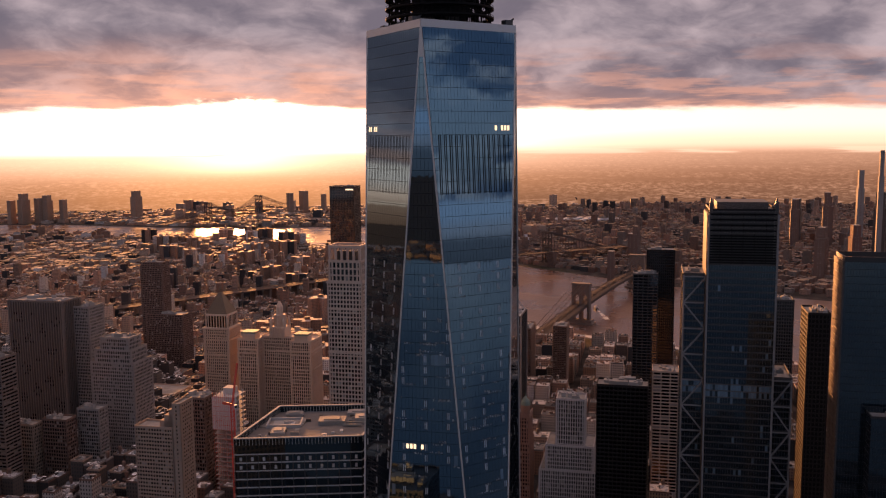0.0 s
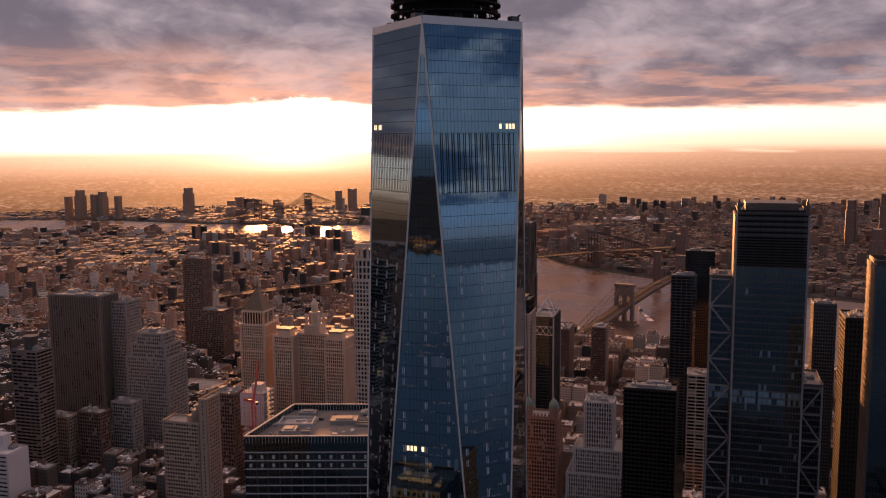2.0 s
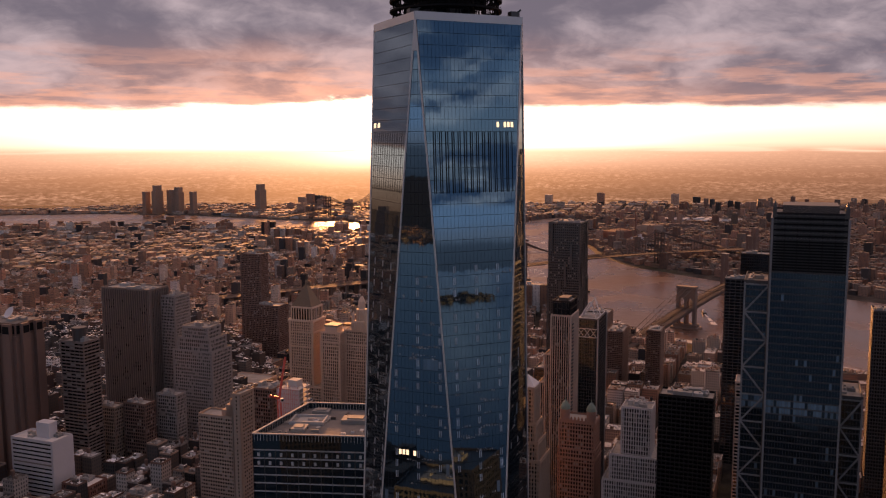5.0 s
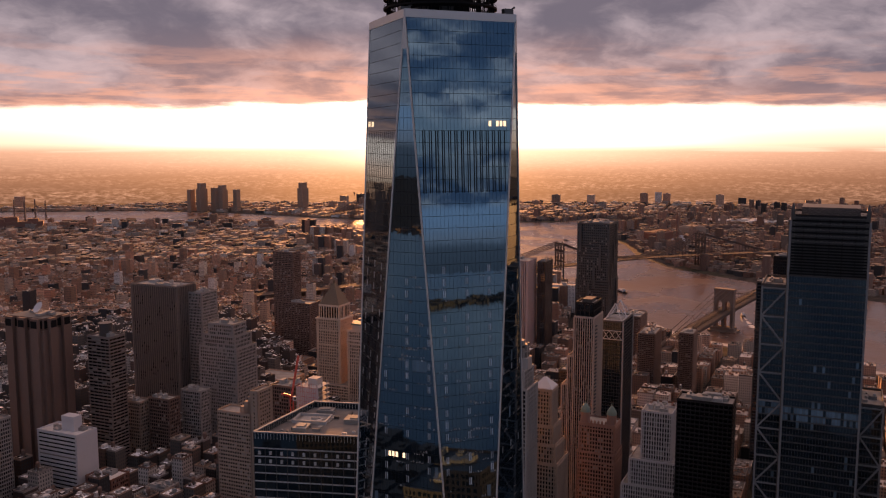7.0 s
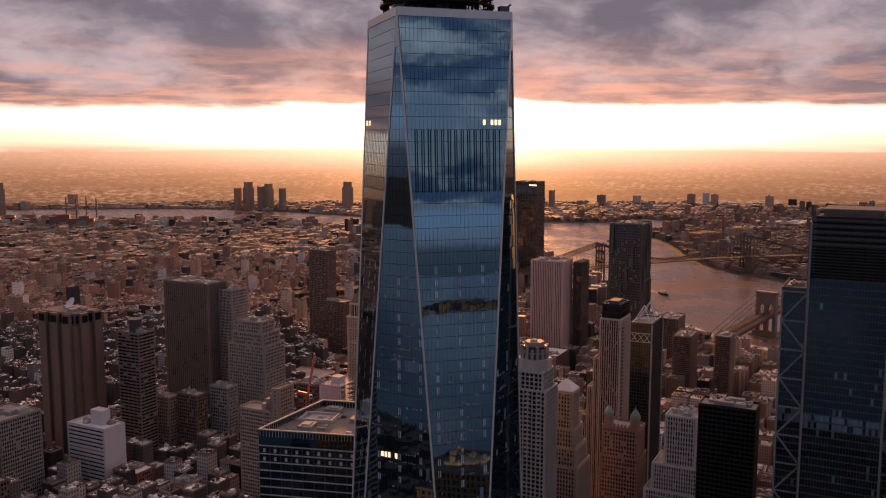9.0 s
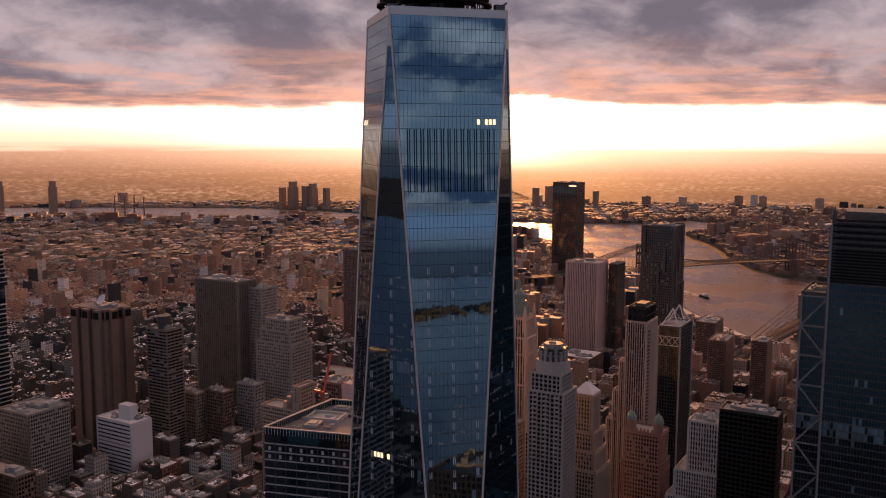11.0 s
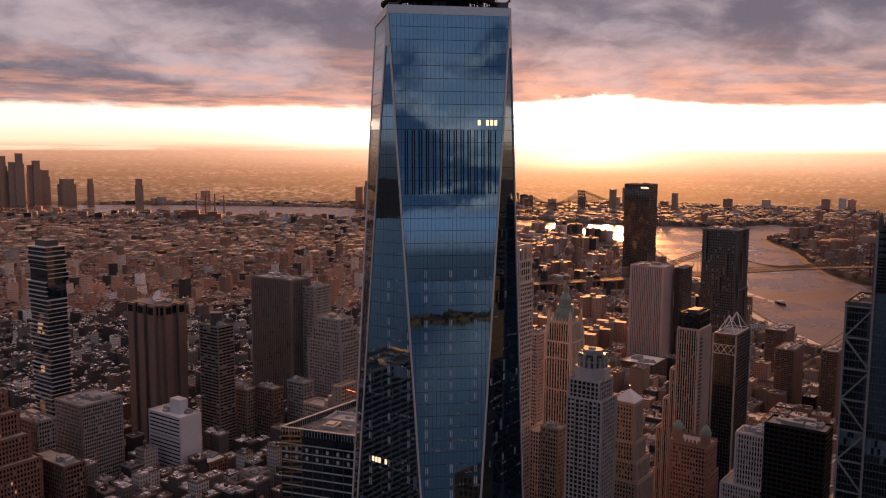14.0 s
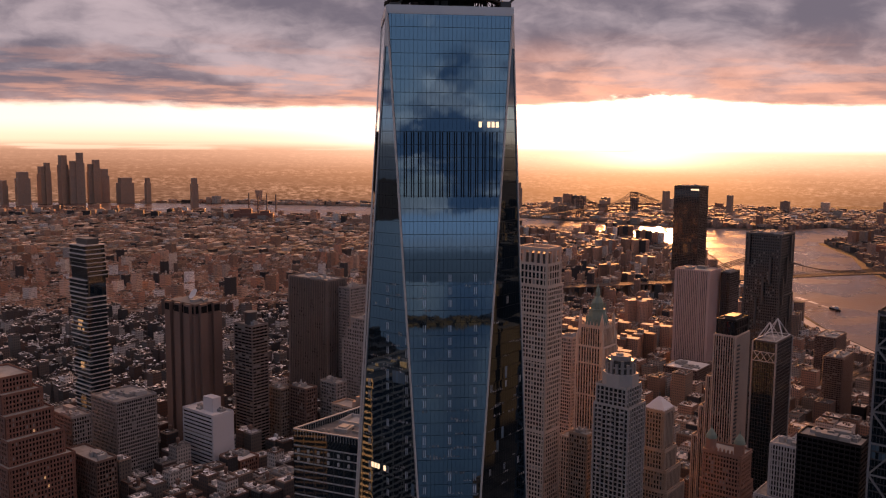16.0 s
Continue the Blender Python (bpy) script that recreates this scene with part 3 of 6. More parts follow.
# ---- the glass tower ----
def glass_tower():
    T = thing("glass_skyscraper", 0, 0, 0, "tapering blue glass skyscraper with steel edges and ringed mast base", "skyscraper")
    FOOT.append((0, 0, 60))
    Z0, Z1, HT, HB = 57.0, 417.0, 22.1, 30.48
    HB2 = HB * math.sqrt(2)
    top = [(-HT, -HT), (HT, -HT), (HT, HT), (-HT, HT)]
    base = [(0, -HB2), (HB2, 0), (0, HB2), (-HB2, 0)]
    core = Shape()
    k = 0.992
    for j in range(4):
        a, b = top[j], top[(j + 1) % 4]
        p, q = base[j], base[(j + 1) % 4]
        core.face([(a[0] * k, a[1] * k, Z1 - 1), (p[0] * k, p[1] * k, Z0), (b[0] * k, b[1] * k, Z1 - 1)])
        core.face([(b[0] * k, b[1] * k, Z1 - 1), (p[0] * k, p[1] * k, Z0), (q[0] * k, q[1] * k, Z0)])
    part("core", core, DARK, T)
    bs = Shape().box(0, 0, 0, Z0, HB * 2, HB * 2, math.pi / 4)
    part("base", bs, GLASS_DARK, T, "pale glass-clad base block")
    storey, bay = 4.53, 1.53
    rnd = random.Random(4)
    rest = [Shape() for _ in range(8)]
    singles = 230
    covers, glints = Shape(), Shape()
    for j in range(8):
        up_face = j >= 4
        ang = math.radians(-90 + 90 * (j % 4) + (45 if up_face else 0))
        n2, t2 = (math.cos(ang), math.sin(ang)), (-math.sin(ang), math.cos(ang))
        shown = j in (0, 3, 4, 7)

        def size(z):
            s = (z - Z0) / (Z1 - Z0)
            return ((1 - s) * HB, HB + (HT * math.sqrt(2) - HB) * s) if up_face else (HT * s, HB2 + (HT - HB2) * s)

        floors = int((Z1 - 3.0 - Z0) / storey)
        for fl in range(floors):
            z1 = Z1 - 2.6 - fl * storey
            z0 = z1 - storey
            lo, hi = z0 + 0.075, z1 - 0.075
            (h0, o0), (h1, o1) = size(lo), size(hi)
            h0, h1 = h0 - 0.3, h1 - 0.3
            if max(h0, h1) < 0.3:
                continue
            h0, h1 = max(h0, 0.01), max(h1, 0.01)
            sh = rest[j]
            nb = int(max(h0, h1) / bay) + 1
            for c in range(-nb, nb + 1):
                u0, u1 = (c - 0.5) * bay + 0.04, (c + 0.5) * bay - 0.04
                a0, a1 = max(-h0, min(h0, u0)), max(-h0, min(h0, u1))
                b0, b1 = max(-h1, min(h1, u0)), max(-h1, min(h1, u1))
                if a1 - a0 < 0.02 and b1 - b0 < 0.02:
                    continue
                e, g = rnd.gauss(0, 0.0007), rnd.gauss(0, 0.0007)
                pts = []
                for u, z, o, eu, ez in ((a0, lo, o0, -1, -1), (a1, lo, o0, 1, -1), (b1, hi, o1, 1, 1), (b0, hi, o1, -1, 1)):
                    w = o + 0.05 + e * eu + g * ez
                    pts.append((n2[0] * w + t2[0] * u, n2[1] * w + t2[1] * u, z))
                mi = 0
                if z0 < 300 and rnd.random() < 0.01:
                    mi = 1
                if j == 7 and 282.5 < z0 < 287 and 0 <= c <= 5 and c != 1:
                    mi = 1
                if (j == 0 and 373.5 < z0 < 378 and c in (7, 9, 10, 11)) or (j == 3 and 373.5 < z0 < 378 and c in (-11, -10, -8, -7)) or (j == 7 and 243 < z0 < 248 and c in (-5, -4, -3, -1)):
                    zl = z0 + 1.6
                    hl, ol = size(zl)
                    lamp = Shape()
                    lamp.face([(n2[0] * (q + 0.16) + t2[0] * u, n2[1] * (q + 0.16) + t2[1] * u, z) for u, z, q in ((u0 + 0.2, zl, ol), (u1 - 0.2, zl, ol), (u1 - 0.2, zl + 2.0, size(zl + 2)[1]), (u0 + 0.2, zl + 2.0, size(zl + 2)[1]))])
                    part("lit_window", lamp, LIT_ROOM, T, "warm lit window")
                if a1 - a0 < 0.02:
                    pts = [pts[0], pts[2], pts[3]]
                elif b1 - b0 < 0.02:
                    pts = pts[:3]
                if j == 0 and singles > 0:
                    singles -= 1
                    one = Shape()
                    one.face(pts, mi=mi)
                    part("glass_panel", one, [GLASS_BLUE, PALE_PANE, LIT], T)
                else:
                    sh.face(pts, mi=mi)
                if shown and z0 < 326 and c % 6 == 0 and (fl % 4 != 3 if j != 4 else fl % 7 == 1) and abs(u0) < min(h0, h1) - 1 and rnd.random() < 0.9:
                    zb, zt = lo + 0.9 + rnd.uniform(0, 0.3), hi - 0.7
                    (_, ob_), (_, ot_) = size(zb), size(zt)
                    for du in (0.25, 0.95):
                        uu = u0 + du
                        covers.face([(n2[0] * (q + 0.12) + t2[0] * v, n2[1] * (q + 0.12) + t2[1] * v, z) for v, z, q in ((uu, zb, ob_), (uu + 0.34, zb, ob_), (uu + 0.34, zt, ot_), (uu, zt, ot_))])
        if shown:
            # pale flecks laid over the panes, painted glints and ceiling lights of the rooms
            for q in range(46):
                zr = 200 + 4.53 * rnd.randint(0, 26) + rnd.uniform(0.4, 2.6)
                h, _ = size(zr)
                if h < 2:
                    continue
                uc = rnd.uniform(-h + 1, h - 1)
                for e in range(rnd.randint(1, 5)):
                    ua, wd, ht = uc + 1.1 * e, rnd.uniform(0.25, 0.8), rnd.uniform(0.2, 0.9)
                    if abs(ua) > h - 1.2:
                        continue
                    (_, oa), (_, oz) = size(zr), size(zr + ht)
                    skew = rnd.uniform(-0.3, 0.3)
                    glints.face([(n2[0] * (o + 0.1) + t2[0] * v, n2[1] * (o + 0.1) + t2[1] * v, z) for v, z, o in ((ua, zr, oa), (ua + wd, zr, oa), (ua + wd + skew, zr + ht, oz), (ua + skew, zr + ht, oz))])
        if not up_face:
            # ventilation louvres of the machine floors
            for c in range(-14, 15):
                u = c * 1.27 + (0.22 if c % 2 else -0.22)
                (h, o), (h9, o9) = size(350.5), size(373.5)
                if abs(u) > h - 1.2:
                    continue
                wl = 0.42 if j == 0 else 0.22
                fin = Shape().bar((n2[0] * (o + 0.07) + t2[0] * u, n2[1] * (o + 0.07) + t2[1] * u, 350.5), (n2[0] * (o9 + 0.07) + t2[0] * u, n2[1] * (o9 + 0.07) + t2[1] * u, 373.5), wl, 0.03)
                part("louvre", fin, LOUVRE, T)
    for sh in rest:
        tagged(part("glazing", sh, [GLASS_BLUE, PALE_PANE, LIT], T), kind="stuff")
    tagged(part("column_cover", covers, COLUMN, T), kind="stuff")
    tagged(part("room_fitting", glints, GLINT_FLECK, T), kind="stuff")
    for j in range(4):
        c = top[j]
        for b in (base[j], base[(j + 3) % 4]):
            part("edge_trim", Shape().bar((c[0] * 1.004, c[1] * 1.004, Z1 - 2.0), (b[0] * 1.004, b[1] * 1.004, Z0), 0.55, 0.55), TRIM, T, "stainless steel edge trim")
        # solid steel corner plate where the two edges meet
        plate = Shape()
        cw0 = Vector((c[0], c[1], 0)).normalized()
        cs = Vector((-cw0.y, cw0.x, 0))
        hi_c, lo_c = Vector((c[0], c[1], Z1 - 2.2)) + cw0 * 0.45, Vector((c[0], c[1], Z1 - 14.0)) + cw0 * 0.40
        plate.face([hi_c - cs * 0.35, lo_c - cs * 1.1, lo_c + cs * 1.1, hi_c + cs * 0.35])
        part("corner_plate", plate, TRIM, T, "solid steel corner plate")
        d = top[(j + 1) % 4]
        part("parapet", Shape().bar((c[0], c[1], Z1 - 1.2), (d[0], d[1], Z1 - 1.3), 0.9, 3.0), PARAPET, T, "grey metal parapet")
    part("roof", Shape().box(0, 0, Z1 - 3, Z1 - 1.6, 2 * HT - 1, 2 * HT - 1), CHARCOAL, T)
    # ring platform and mast base
    for z, r in ((420.6, 21.5), (424.4, 21.5), (428.2, 21.5), (432.0, 21.5), (436.0, 20.0)):
        deck = part("platform_ring", Shape().ring(0, 0, z, r - 0.6, 2.8, 0.75, 56), LOUVRE, T, "black steel ring platform")
        part("guard_rail", Shape().ring(0, 0, z + 1.1, r + 0.5, 0.14, 0.14, 56), LOUVRE, deck)
        part("inner_ring", Shape().ring(0, 0, z - 0.4, 16.0, 0.5, 0.5, 32), LOUVRE, deck)
    for q in range(36):
        a = 2 * math.pi * q / 36
        c, s = math.cos(a), math.sin(a)
        sh = Shape().bar((21 * c, 21 * s, 416), (20.5 * c, 20.5 * s, 437), 0.35)
        a2 = a + 2 * math.pi / 36
        sh.bar((20.5 * c, 20.5 * s, 420.6), (20.5 * math.cos(a2), 20.5 * math.sin(a2), 424.4), 0.2)
        sh.bar((20.5 * c, 20.5 * s, 428.2), (16 * math.cos(a2), 16 * math.sin(a2), 424.4), 0.2)
        sh.bar((16 * c, 16 * s, 416), (16 * c, 16 * s, 436), 0.3)
        post = part("lattice_post", sh, LOUVRE, T)
        if q % 2 == 0:
            part("antenna_box", Shape().box(20.2 * c, 20.2 * s, 424.8, 427.2, 0.8, 1.6, a), LOUVRE, post)
    for q in range(70):
        a, rr, zz = rnd.uniform(0, 6.283), rnd.uniform(8, 19.5), rnd.choice((417, 421.2, 425, 428.8, 432.4))
        part("equipment_box", Shape().box(rr * math.cos(a), rr * math.sin(a), zz - 0.6, zz + rnd.uniform(1.2, 2.8), rnd.uniform(0.8, 3), rnd.uniform(0.8, 3), a), LOUVRE, T)
    part("drum_wall", Shape().disc(0, 0, 415.5, 437, 11.5, 24), LOUVRE, T)
    part("mast", Shape().disc(0, 0, 416, 470, 4.5, 16, 0.6), CHARCOAL, T)
    for q in range(10):
        a = rnd.uniform(0, 6.28)
        part("roof_unit", Shape().box(12 * math.cos(a), 12 * math.sin(a), 415.3, 418 + rnd.uniform(0, 3), 4, 5, a), CHARCOAL, T)
    for x, y in ((-19, -12), (-15, 19), (20, -19.5), (19, 14)):
        sh = Shape().box(x, y, 415.3, 419.4, 3.6, 3.0)
        sh.bar((x, y, 418), (x + 2.6, y - 1, 420.2), 0.7)
        part("cleaning_cradle", sh, CHARCOAL, T)


glass_tower()


# ---- towers around ----
def tower(name, label, x, y, w, d, h, wall, pane, category="building", rot=-45, units=5, group="", z0=0, **kw):
    T = thing(name, x, y, rot, label, category, group)
    FOOT.append((x, y, 0.55 * math.hypot(w, d) + 6))
    facade(T, 0, 0, w, d, z0, h, wall, pane, **kw)
    if units:
        roof_plant(T, 0, 0, w, d, h, int(x * 7 + y), units)
    return T


# seven-sided block with a pale roof, beside the tower
def low_glass_block():
    T = thing("glass_office_block", 0, 0, 0, "dark blue glass office block with a pale roof and steel bands", "office")
    FOOT.append((-28, 95, 60))
    ring = [(-63, 92), (-9, 62), (30, 100), (-24, 131)]
    h = 228.0
    k = Shape().prism(ring, 0, h - 8)
    part("core", k, GLASS_NAVY, T)
    c = (-16.5, 96)
    for f in range(26):
        z = h - 8.0 - f * 4.2
        big = [(c[0] + (x - c[0]) * 1.006, c[1] + (y - c[1]) * 1.006) for x, y in ring]
        part("floor_band", Shape().prism(big, z - 0.34, z + 0.26, bottom=True), COPING, T)
    for j in range(4):
        a, b = ring[j], ring[(j + 1) % 4]
        n = int(math.dist(a, b) / 5.2)
        sh = Shape()
        for i in range(n + 1):
            t = i / n
            p = (a[0] + (b[0] - a[0]) * t, a[1] + (b[1] - a[1]) * t)
            sh.bar((p[0], p[1], 60), (p[0], p[1], h - 8), 0.35)
        part("mullion_grid", sh, CHARCOAL, T)
        part("screen_wall", Shape().bar((a[0], a[1], h - 3.9), (b[0], b[1], h - 3.9), 0.5, 7.4), GLASS_NAVY, T, "glazed roof screen")
        for q in range(int(math.dist(a, b) / 1.6)):
            t = (q + 0.5) * 1.6 / math.dist(a, b)
            p = (a[0] + (b[0] - a[0]) * t, a[1] + (b[1] - a[1]) * t)
            part("screen_post", Shape().box(p[0], p[1], h - 3.4, h - 0.1, 0.18, 0.62, math.atan2(b[1] - a[1], b[0] - a[0])), COPING, T)
        part("coping", Shape().bar((a[0], a[1], h + 0.15), (b[0], b[1], h + 0.15), 1.0, 0.45), COPING, T)
    part("roof", Shape().prism(ring, h - 4.5, h - 3.2), DARK_ROOF, T, "grey roof membrane")
    for x, y, w, d, t in ((-8, 98, 14, 9, 2.2), (-38, 98, 7, 9, 1.6), (8, 92, 10, 8, 2.6), (-20, 120, 9, 6, 1.8), (10, 103, 12, 6, 2.0)):
        sh = Shape().box(x, y, h - 3.2, h - 3.2 + t, w, d, math.radians(-30))
        sh.box(x, y, h - 3.2 + t, h - 2.6 + t, w * 0.6, d * 0.6, math.radians(-30))
        part("roof_unit", sh, PLANT, T)
    for q in range(4):
        part("roof_curb", Shape().box(-30 + q * 3, 112 - q * 1.5, h - 3.2, h - 2.9 + 0.2 * q, 22 - q * 6, 14 - q * 4, radians(-30)), PLANT if q % 2 else ROOF, T)
    for a, b, ww, dd in ((0, -6, 18, 0.8), (0, 6, 18, 0.8), (-8.6, 0, 0.8, 11.2), (8.6, 0, 0.8, 11.2), (2.0, 0, 5.0, 0.6)):
        c3, s3 = math.cos(radians(-30)), math.sin(radians(-30))
        part("skylight_wall", Shape().box(-30 + c3 * a - s3 * b, 109 + s3 * a + c3 * b, h - 3.2, h - 1.4, ww, dd, radians(-30)), COPING, T, "pale wall round a roof well")
    for j in (0, 3):
        a, b = ring[j], ring[(j + 1) % 4]
        n = int(math.dist(a, b) / 5.2)
        nx, ny = (b[1] - a[1]) / math.dist(a, b), -(b[0] - a[0]) / math.dist(a, b)
        for i in range(n):
            t = (i + 0.5) / n
            for z in (h - 15.4, h - 11.2):
                part("column_cover", Shape().box(a[0] + (b[0] - a[0]) * t + nx * 0.3, a[1] + (b[1] - a[1]) * t + ny * 0.3, z, z + 1.7, 1.2, 0.5, math.atan2(b[1] - a[1], b[0] - a[0])), COPING, T)
    rnd = random.Random(31)
    for i in range(22):
        u, v = rnd.uniform(-0.42, 0.42), rnd.uniform(-0.40, 0.40)
        x, y = -16.5 + 54 * u + 38 * v, 96.5 - 30 * u + 38 * v
        part("roof_box", Shape().box(x, y, h - 3.2, h - 3.2 + rnd.uniform(0.3, 1.5), rnd.uniform(0.8, 4.5), rnd.uniform(0.6, 2.2), radians(-30 + 90 * (i % 2))), (PLANT, CHARCOAL, PALE_ROOF)[i % 3], T)
    for i in range(6):
        part("roof_duct", Shape().bar((2 + i * 3.0, 84 + i * 2.9, h - 2.4), (-6 + i * 3.0, 89 + i * 2.9, h - 2.4), 1.0), PLANT, T)


low_glass_block()

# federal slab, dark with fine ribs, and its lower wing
# panels between the ribs take the shaded copy of the rib brown
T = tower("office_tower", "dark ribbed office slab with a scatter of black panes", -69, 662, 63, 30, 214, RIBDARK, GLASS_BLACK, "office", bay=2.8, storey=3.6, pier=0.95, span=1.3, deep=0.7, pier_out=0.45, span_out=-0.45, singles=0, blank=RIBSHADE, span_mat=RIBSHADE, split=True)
T = tower("office_wing", "grey chequered office wing beside the dark slab", -31, 645, 21, 26, 206, GRANITE, GLASS_W, "office", bay=2.4, storey=3.6, pier=1.0, span=1.4, singles=60)
# windowless telephone tower
def blind_tower():
    x, y = -186, 545
    T = thing("windowless_tower", x, y, -45, "windowless brown granite tower with tall flues and vents", "tower")
    FOOT.append((x, y, 42))
    w, d, h = 47, 32, 200
    part("body", Shape().box(0, 0, 0, h, w, d), BROWNSTONE, T)
    for a, b, ww, dd in ((-w * 0.33, -d / 2 - 1.6, 9, 3.2), (0, -d / 2 - 1.6, 9, 3.2), (w * 0.33, -d / 2 - 1.6, 9, 3.2), (w / 2 + 1.6, -d * 0.22, 3.2, 8), (w / 2 + 1.6, d * 0.25, 3.2, 8), (-w / 2 - 1.6, 0, 3.2, 9)):
        part("shaft", Shape().box(a, b, 0, h + 11, ww, dd), BROWNSTONE, T, "projecting brown granite shaft")
        part("vent", Shape().box(a * 1.004 + math.copysign(0.1, a) * (abs(a) > w / 2), b + (-0.2 if b < -d / 2 else 0), h + 2.5, h + 9, ww - 1.8 if ww > 4 else ww + 0.3, dd - 1.8 if dd > 4 else dd + 0.1), LOUVRE, T)
    up = Shape().box(0, 0, h + 0.003, h + 11, w - 3, d - 3)
    part("top_storey", up, BROWNSTONE, T)
    part("roof", Shape().box(0, 0, h + 11, h + 11.2, w - 4, d - 4), CHARCOAL, T)
    for i in range(6):
        part("vent", Shape().box(-w / 2 + 6 + i * 7.2, -d / 2 + 1.2, h + 2, h + 9, 4.6, 0.9), LOUVRE, T)
    for i in range(4):
        part("vent", Shape().box(w / 2 - 1.2, -d / 2 + 5 + i * 7, h + 2, h + 9, 0.9, 4.6), LOUVRE, T)
    roof_plant(T, 0, 0, w - 8, d - 8, h + 11, 5, 7, 2.5)
    dish = Shape()
    for i in range(4):
        r0, r1 = 4.4 * math.sin(0.4 * i), 4.4 * math.sin(0.4 * (i + 1))
        for q in range(16):
            a0, a1 = 2 * math.pi * q / 16, 2 * math.pi * (q + 1) / 16
            dish.face([(r0 * math.cos(a0), r0 * math.sin(a0) * 0.8 , h + 16 + r0 * math.sin(a0) + 0.3 * r0 * r0 / 4.4), (r1 * math.cos(a0), r1 * math.sin(a0) * 0.8, h + 16 + r1 * math.sin(a0) + 0.3 * r1 * r1 / 4.4), (r1 * math.cos(a1), r1 * math.sin(a1) * 0.8, h + 16 + r1 * math.sin(a1) + 0.3 * r1 * r1 / 4.4), (r0 * math.cos(a1), r0 * math.sin(a1) * 0.8, h + 16 + r0 * math.sin(a1) + 0.3 * r0 * r0 / 4.4)])
    dish.bar((0, 0, h + 10.5), (0, 0, h + 16), 0.5)
    part("dish", dish, WHITE, T, "white satellite dish")


blind_tower()
# slim banded tower
T = tower("apartment_tower", "slim dark banded apartment tower with a water-tank drum", -129, 528, 27, 20, 190, RIBDARK, GLASS_W, "apartments", bay=5, storey=3.1, pier=0.35, span=1.25, deep=0.9, pier_out=-0.4, span_out=0.4, singles=80, units=2)
part("tank_house", Shape().disc(0, 0, 189.5, 201, 6.0, 14).disc(0, 0, 201, 202.2, 6.6, 14), CHARCOAL, T, "dark drum-shaped tank house")


# stacked-box apartment tower
def stacked_tower():
    x, y = -288, 560
    T = thing("stacked_apartment_tower", x, y, -45, "grey glass apartment tower of shifted stacked storeys with balconies", "apartments")
    FOOT.append((x, y, 34))
    rnd = random.Random(9)
    h, st = 269, 4.2
    part("core", Shape().box(0, 0, 0, h - 4, 29, 19), GLASS_TEAL, T)
    z, k, ox, oy = h - 4, 0, 0, 0
    while z > 30:
        if k % (2 if z > 210 else 3) == 0:
            a = 2.6 if z > 210 else 1.2
            ox, oy = rnd.uniform(-a, a), rnd.uniform(-a, a)
        part("floor_slab", Shape().box(ox, oy, z - 0.35, z + 0.35, 32 + rnd.uniform(-1.5, 1.5), 22 + rnd.uniform(-1.5, 1.5), bottom=True), CONCRETE, T)
        g = Shape().box(ox, oy, z - st + 0.35, z - 0.35, 29.5, 19.6)
        part("glass_storey", g, [GLASS_TEAL], T)
        z -= st
        k += 1
    for zc, w in ((192, 9), (188, 9), (184, 12), (150, 6), (146, 6)):
        for q in range(int(w / 1.7)):
            if rnd.random() < 0.8:
                part("lit_window", Shape().box(2 - w / 2 + 1.7 * q, -10.6, zc - 3.3, zc - 0.6, 1.2, 1.2, bottom=True), LIT, T, "warm lit room")
    part("roof_house", Shape().box(0, 0, h - 4, h + 2, 20, 12), CHARCOAL, T)


stacked_tower()
# white slab with horizontal bands
T = tower("white_office_block", "white banded office block with a penthouse on its roof", -164, 476, 45, 23, 121, WHITE, GLASS_W, "office", bay=45, storey=3.6, pier=1.2, span=2.2, deep=0.4, singles=0, roof=PALE_ROOF, units=4)
part("penthouse", Shape().box(4, 2, 120.5, 134, 14, 9), WHITE, T)
part("blank_wall", Shape().box(22.6, 0, 0, 121.2, 0.5, 23.2), WHITE, T, "blank white end wall")


# stepped grey civic tower with a domed top
def stepped(name, label, x, y, w, d, h, wall, steps, category="building", rot=-45, **kw):
    T = thing(name, x, y, rot, label, category)
    FOOT.append((x, y, 0.55 * math.hypot(w, d) + 6))
    z = 0
    for q, (frac, top) in enumerate(steps):
        facade(T, 0, 0, w * frac, d * frac, z, top, wall, GLASS_W, **{"singles": 30, **kw})
        z = top
    roof_plant(T, 0, 0, w * steps[-1][0] * 0.8, d * steps[-1][0] * 0.8, z, int(x + y), 4)
    return T


stepped("civic_office_tower", "grey stone office tower stepped at the top", -13, 581, 47, 34, 183, GRANITE, ((1.0, 160), (0.84, 172), (0.66, 183)), "office", bay=3.0, storey=3.7, pier=1.3, span=1.5)


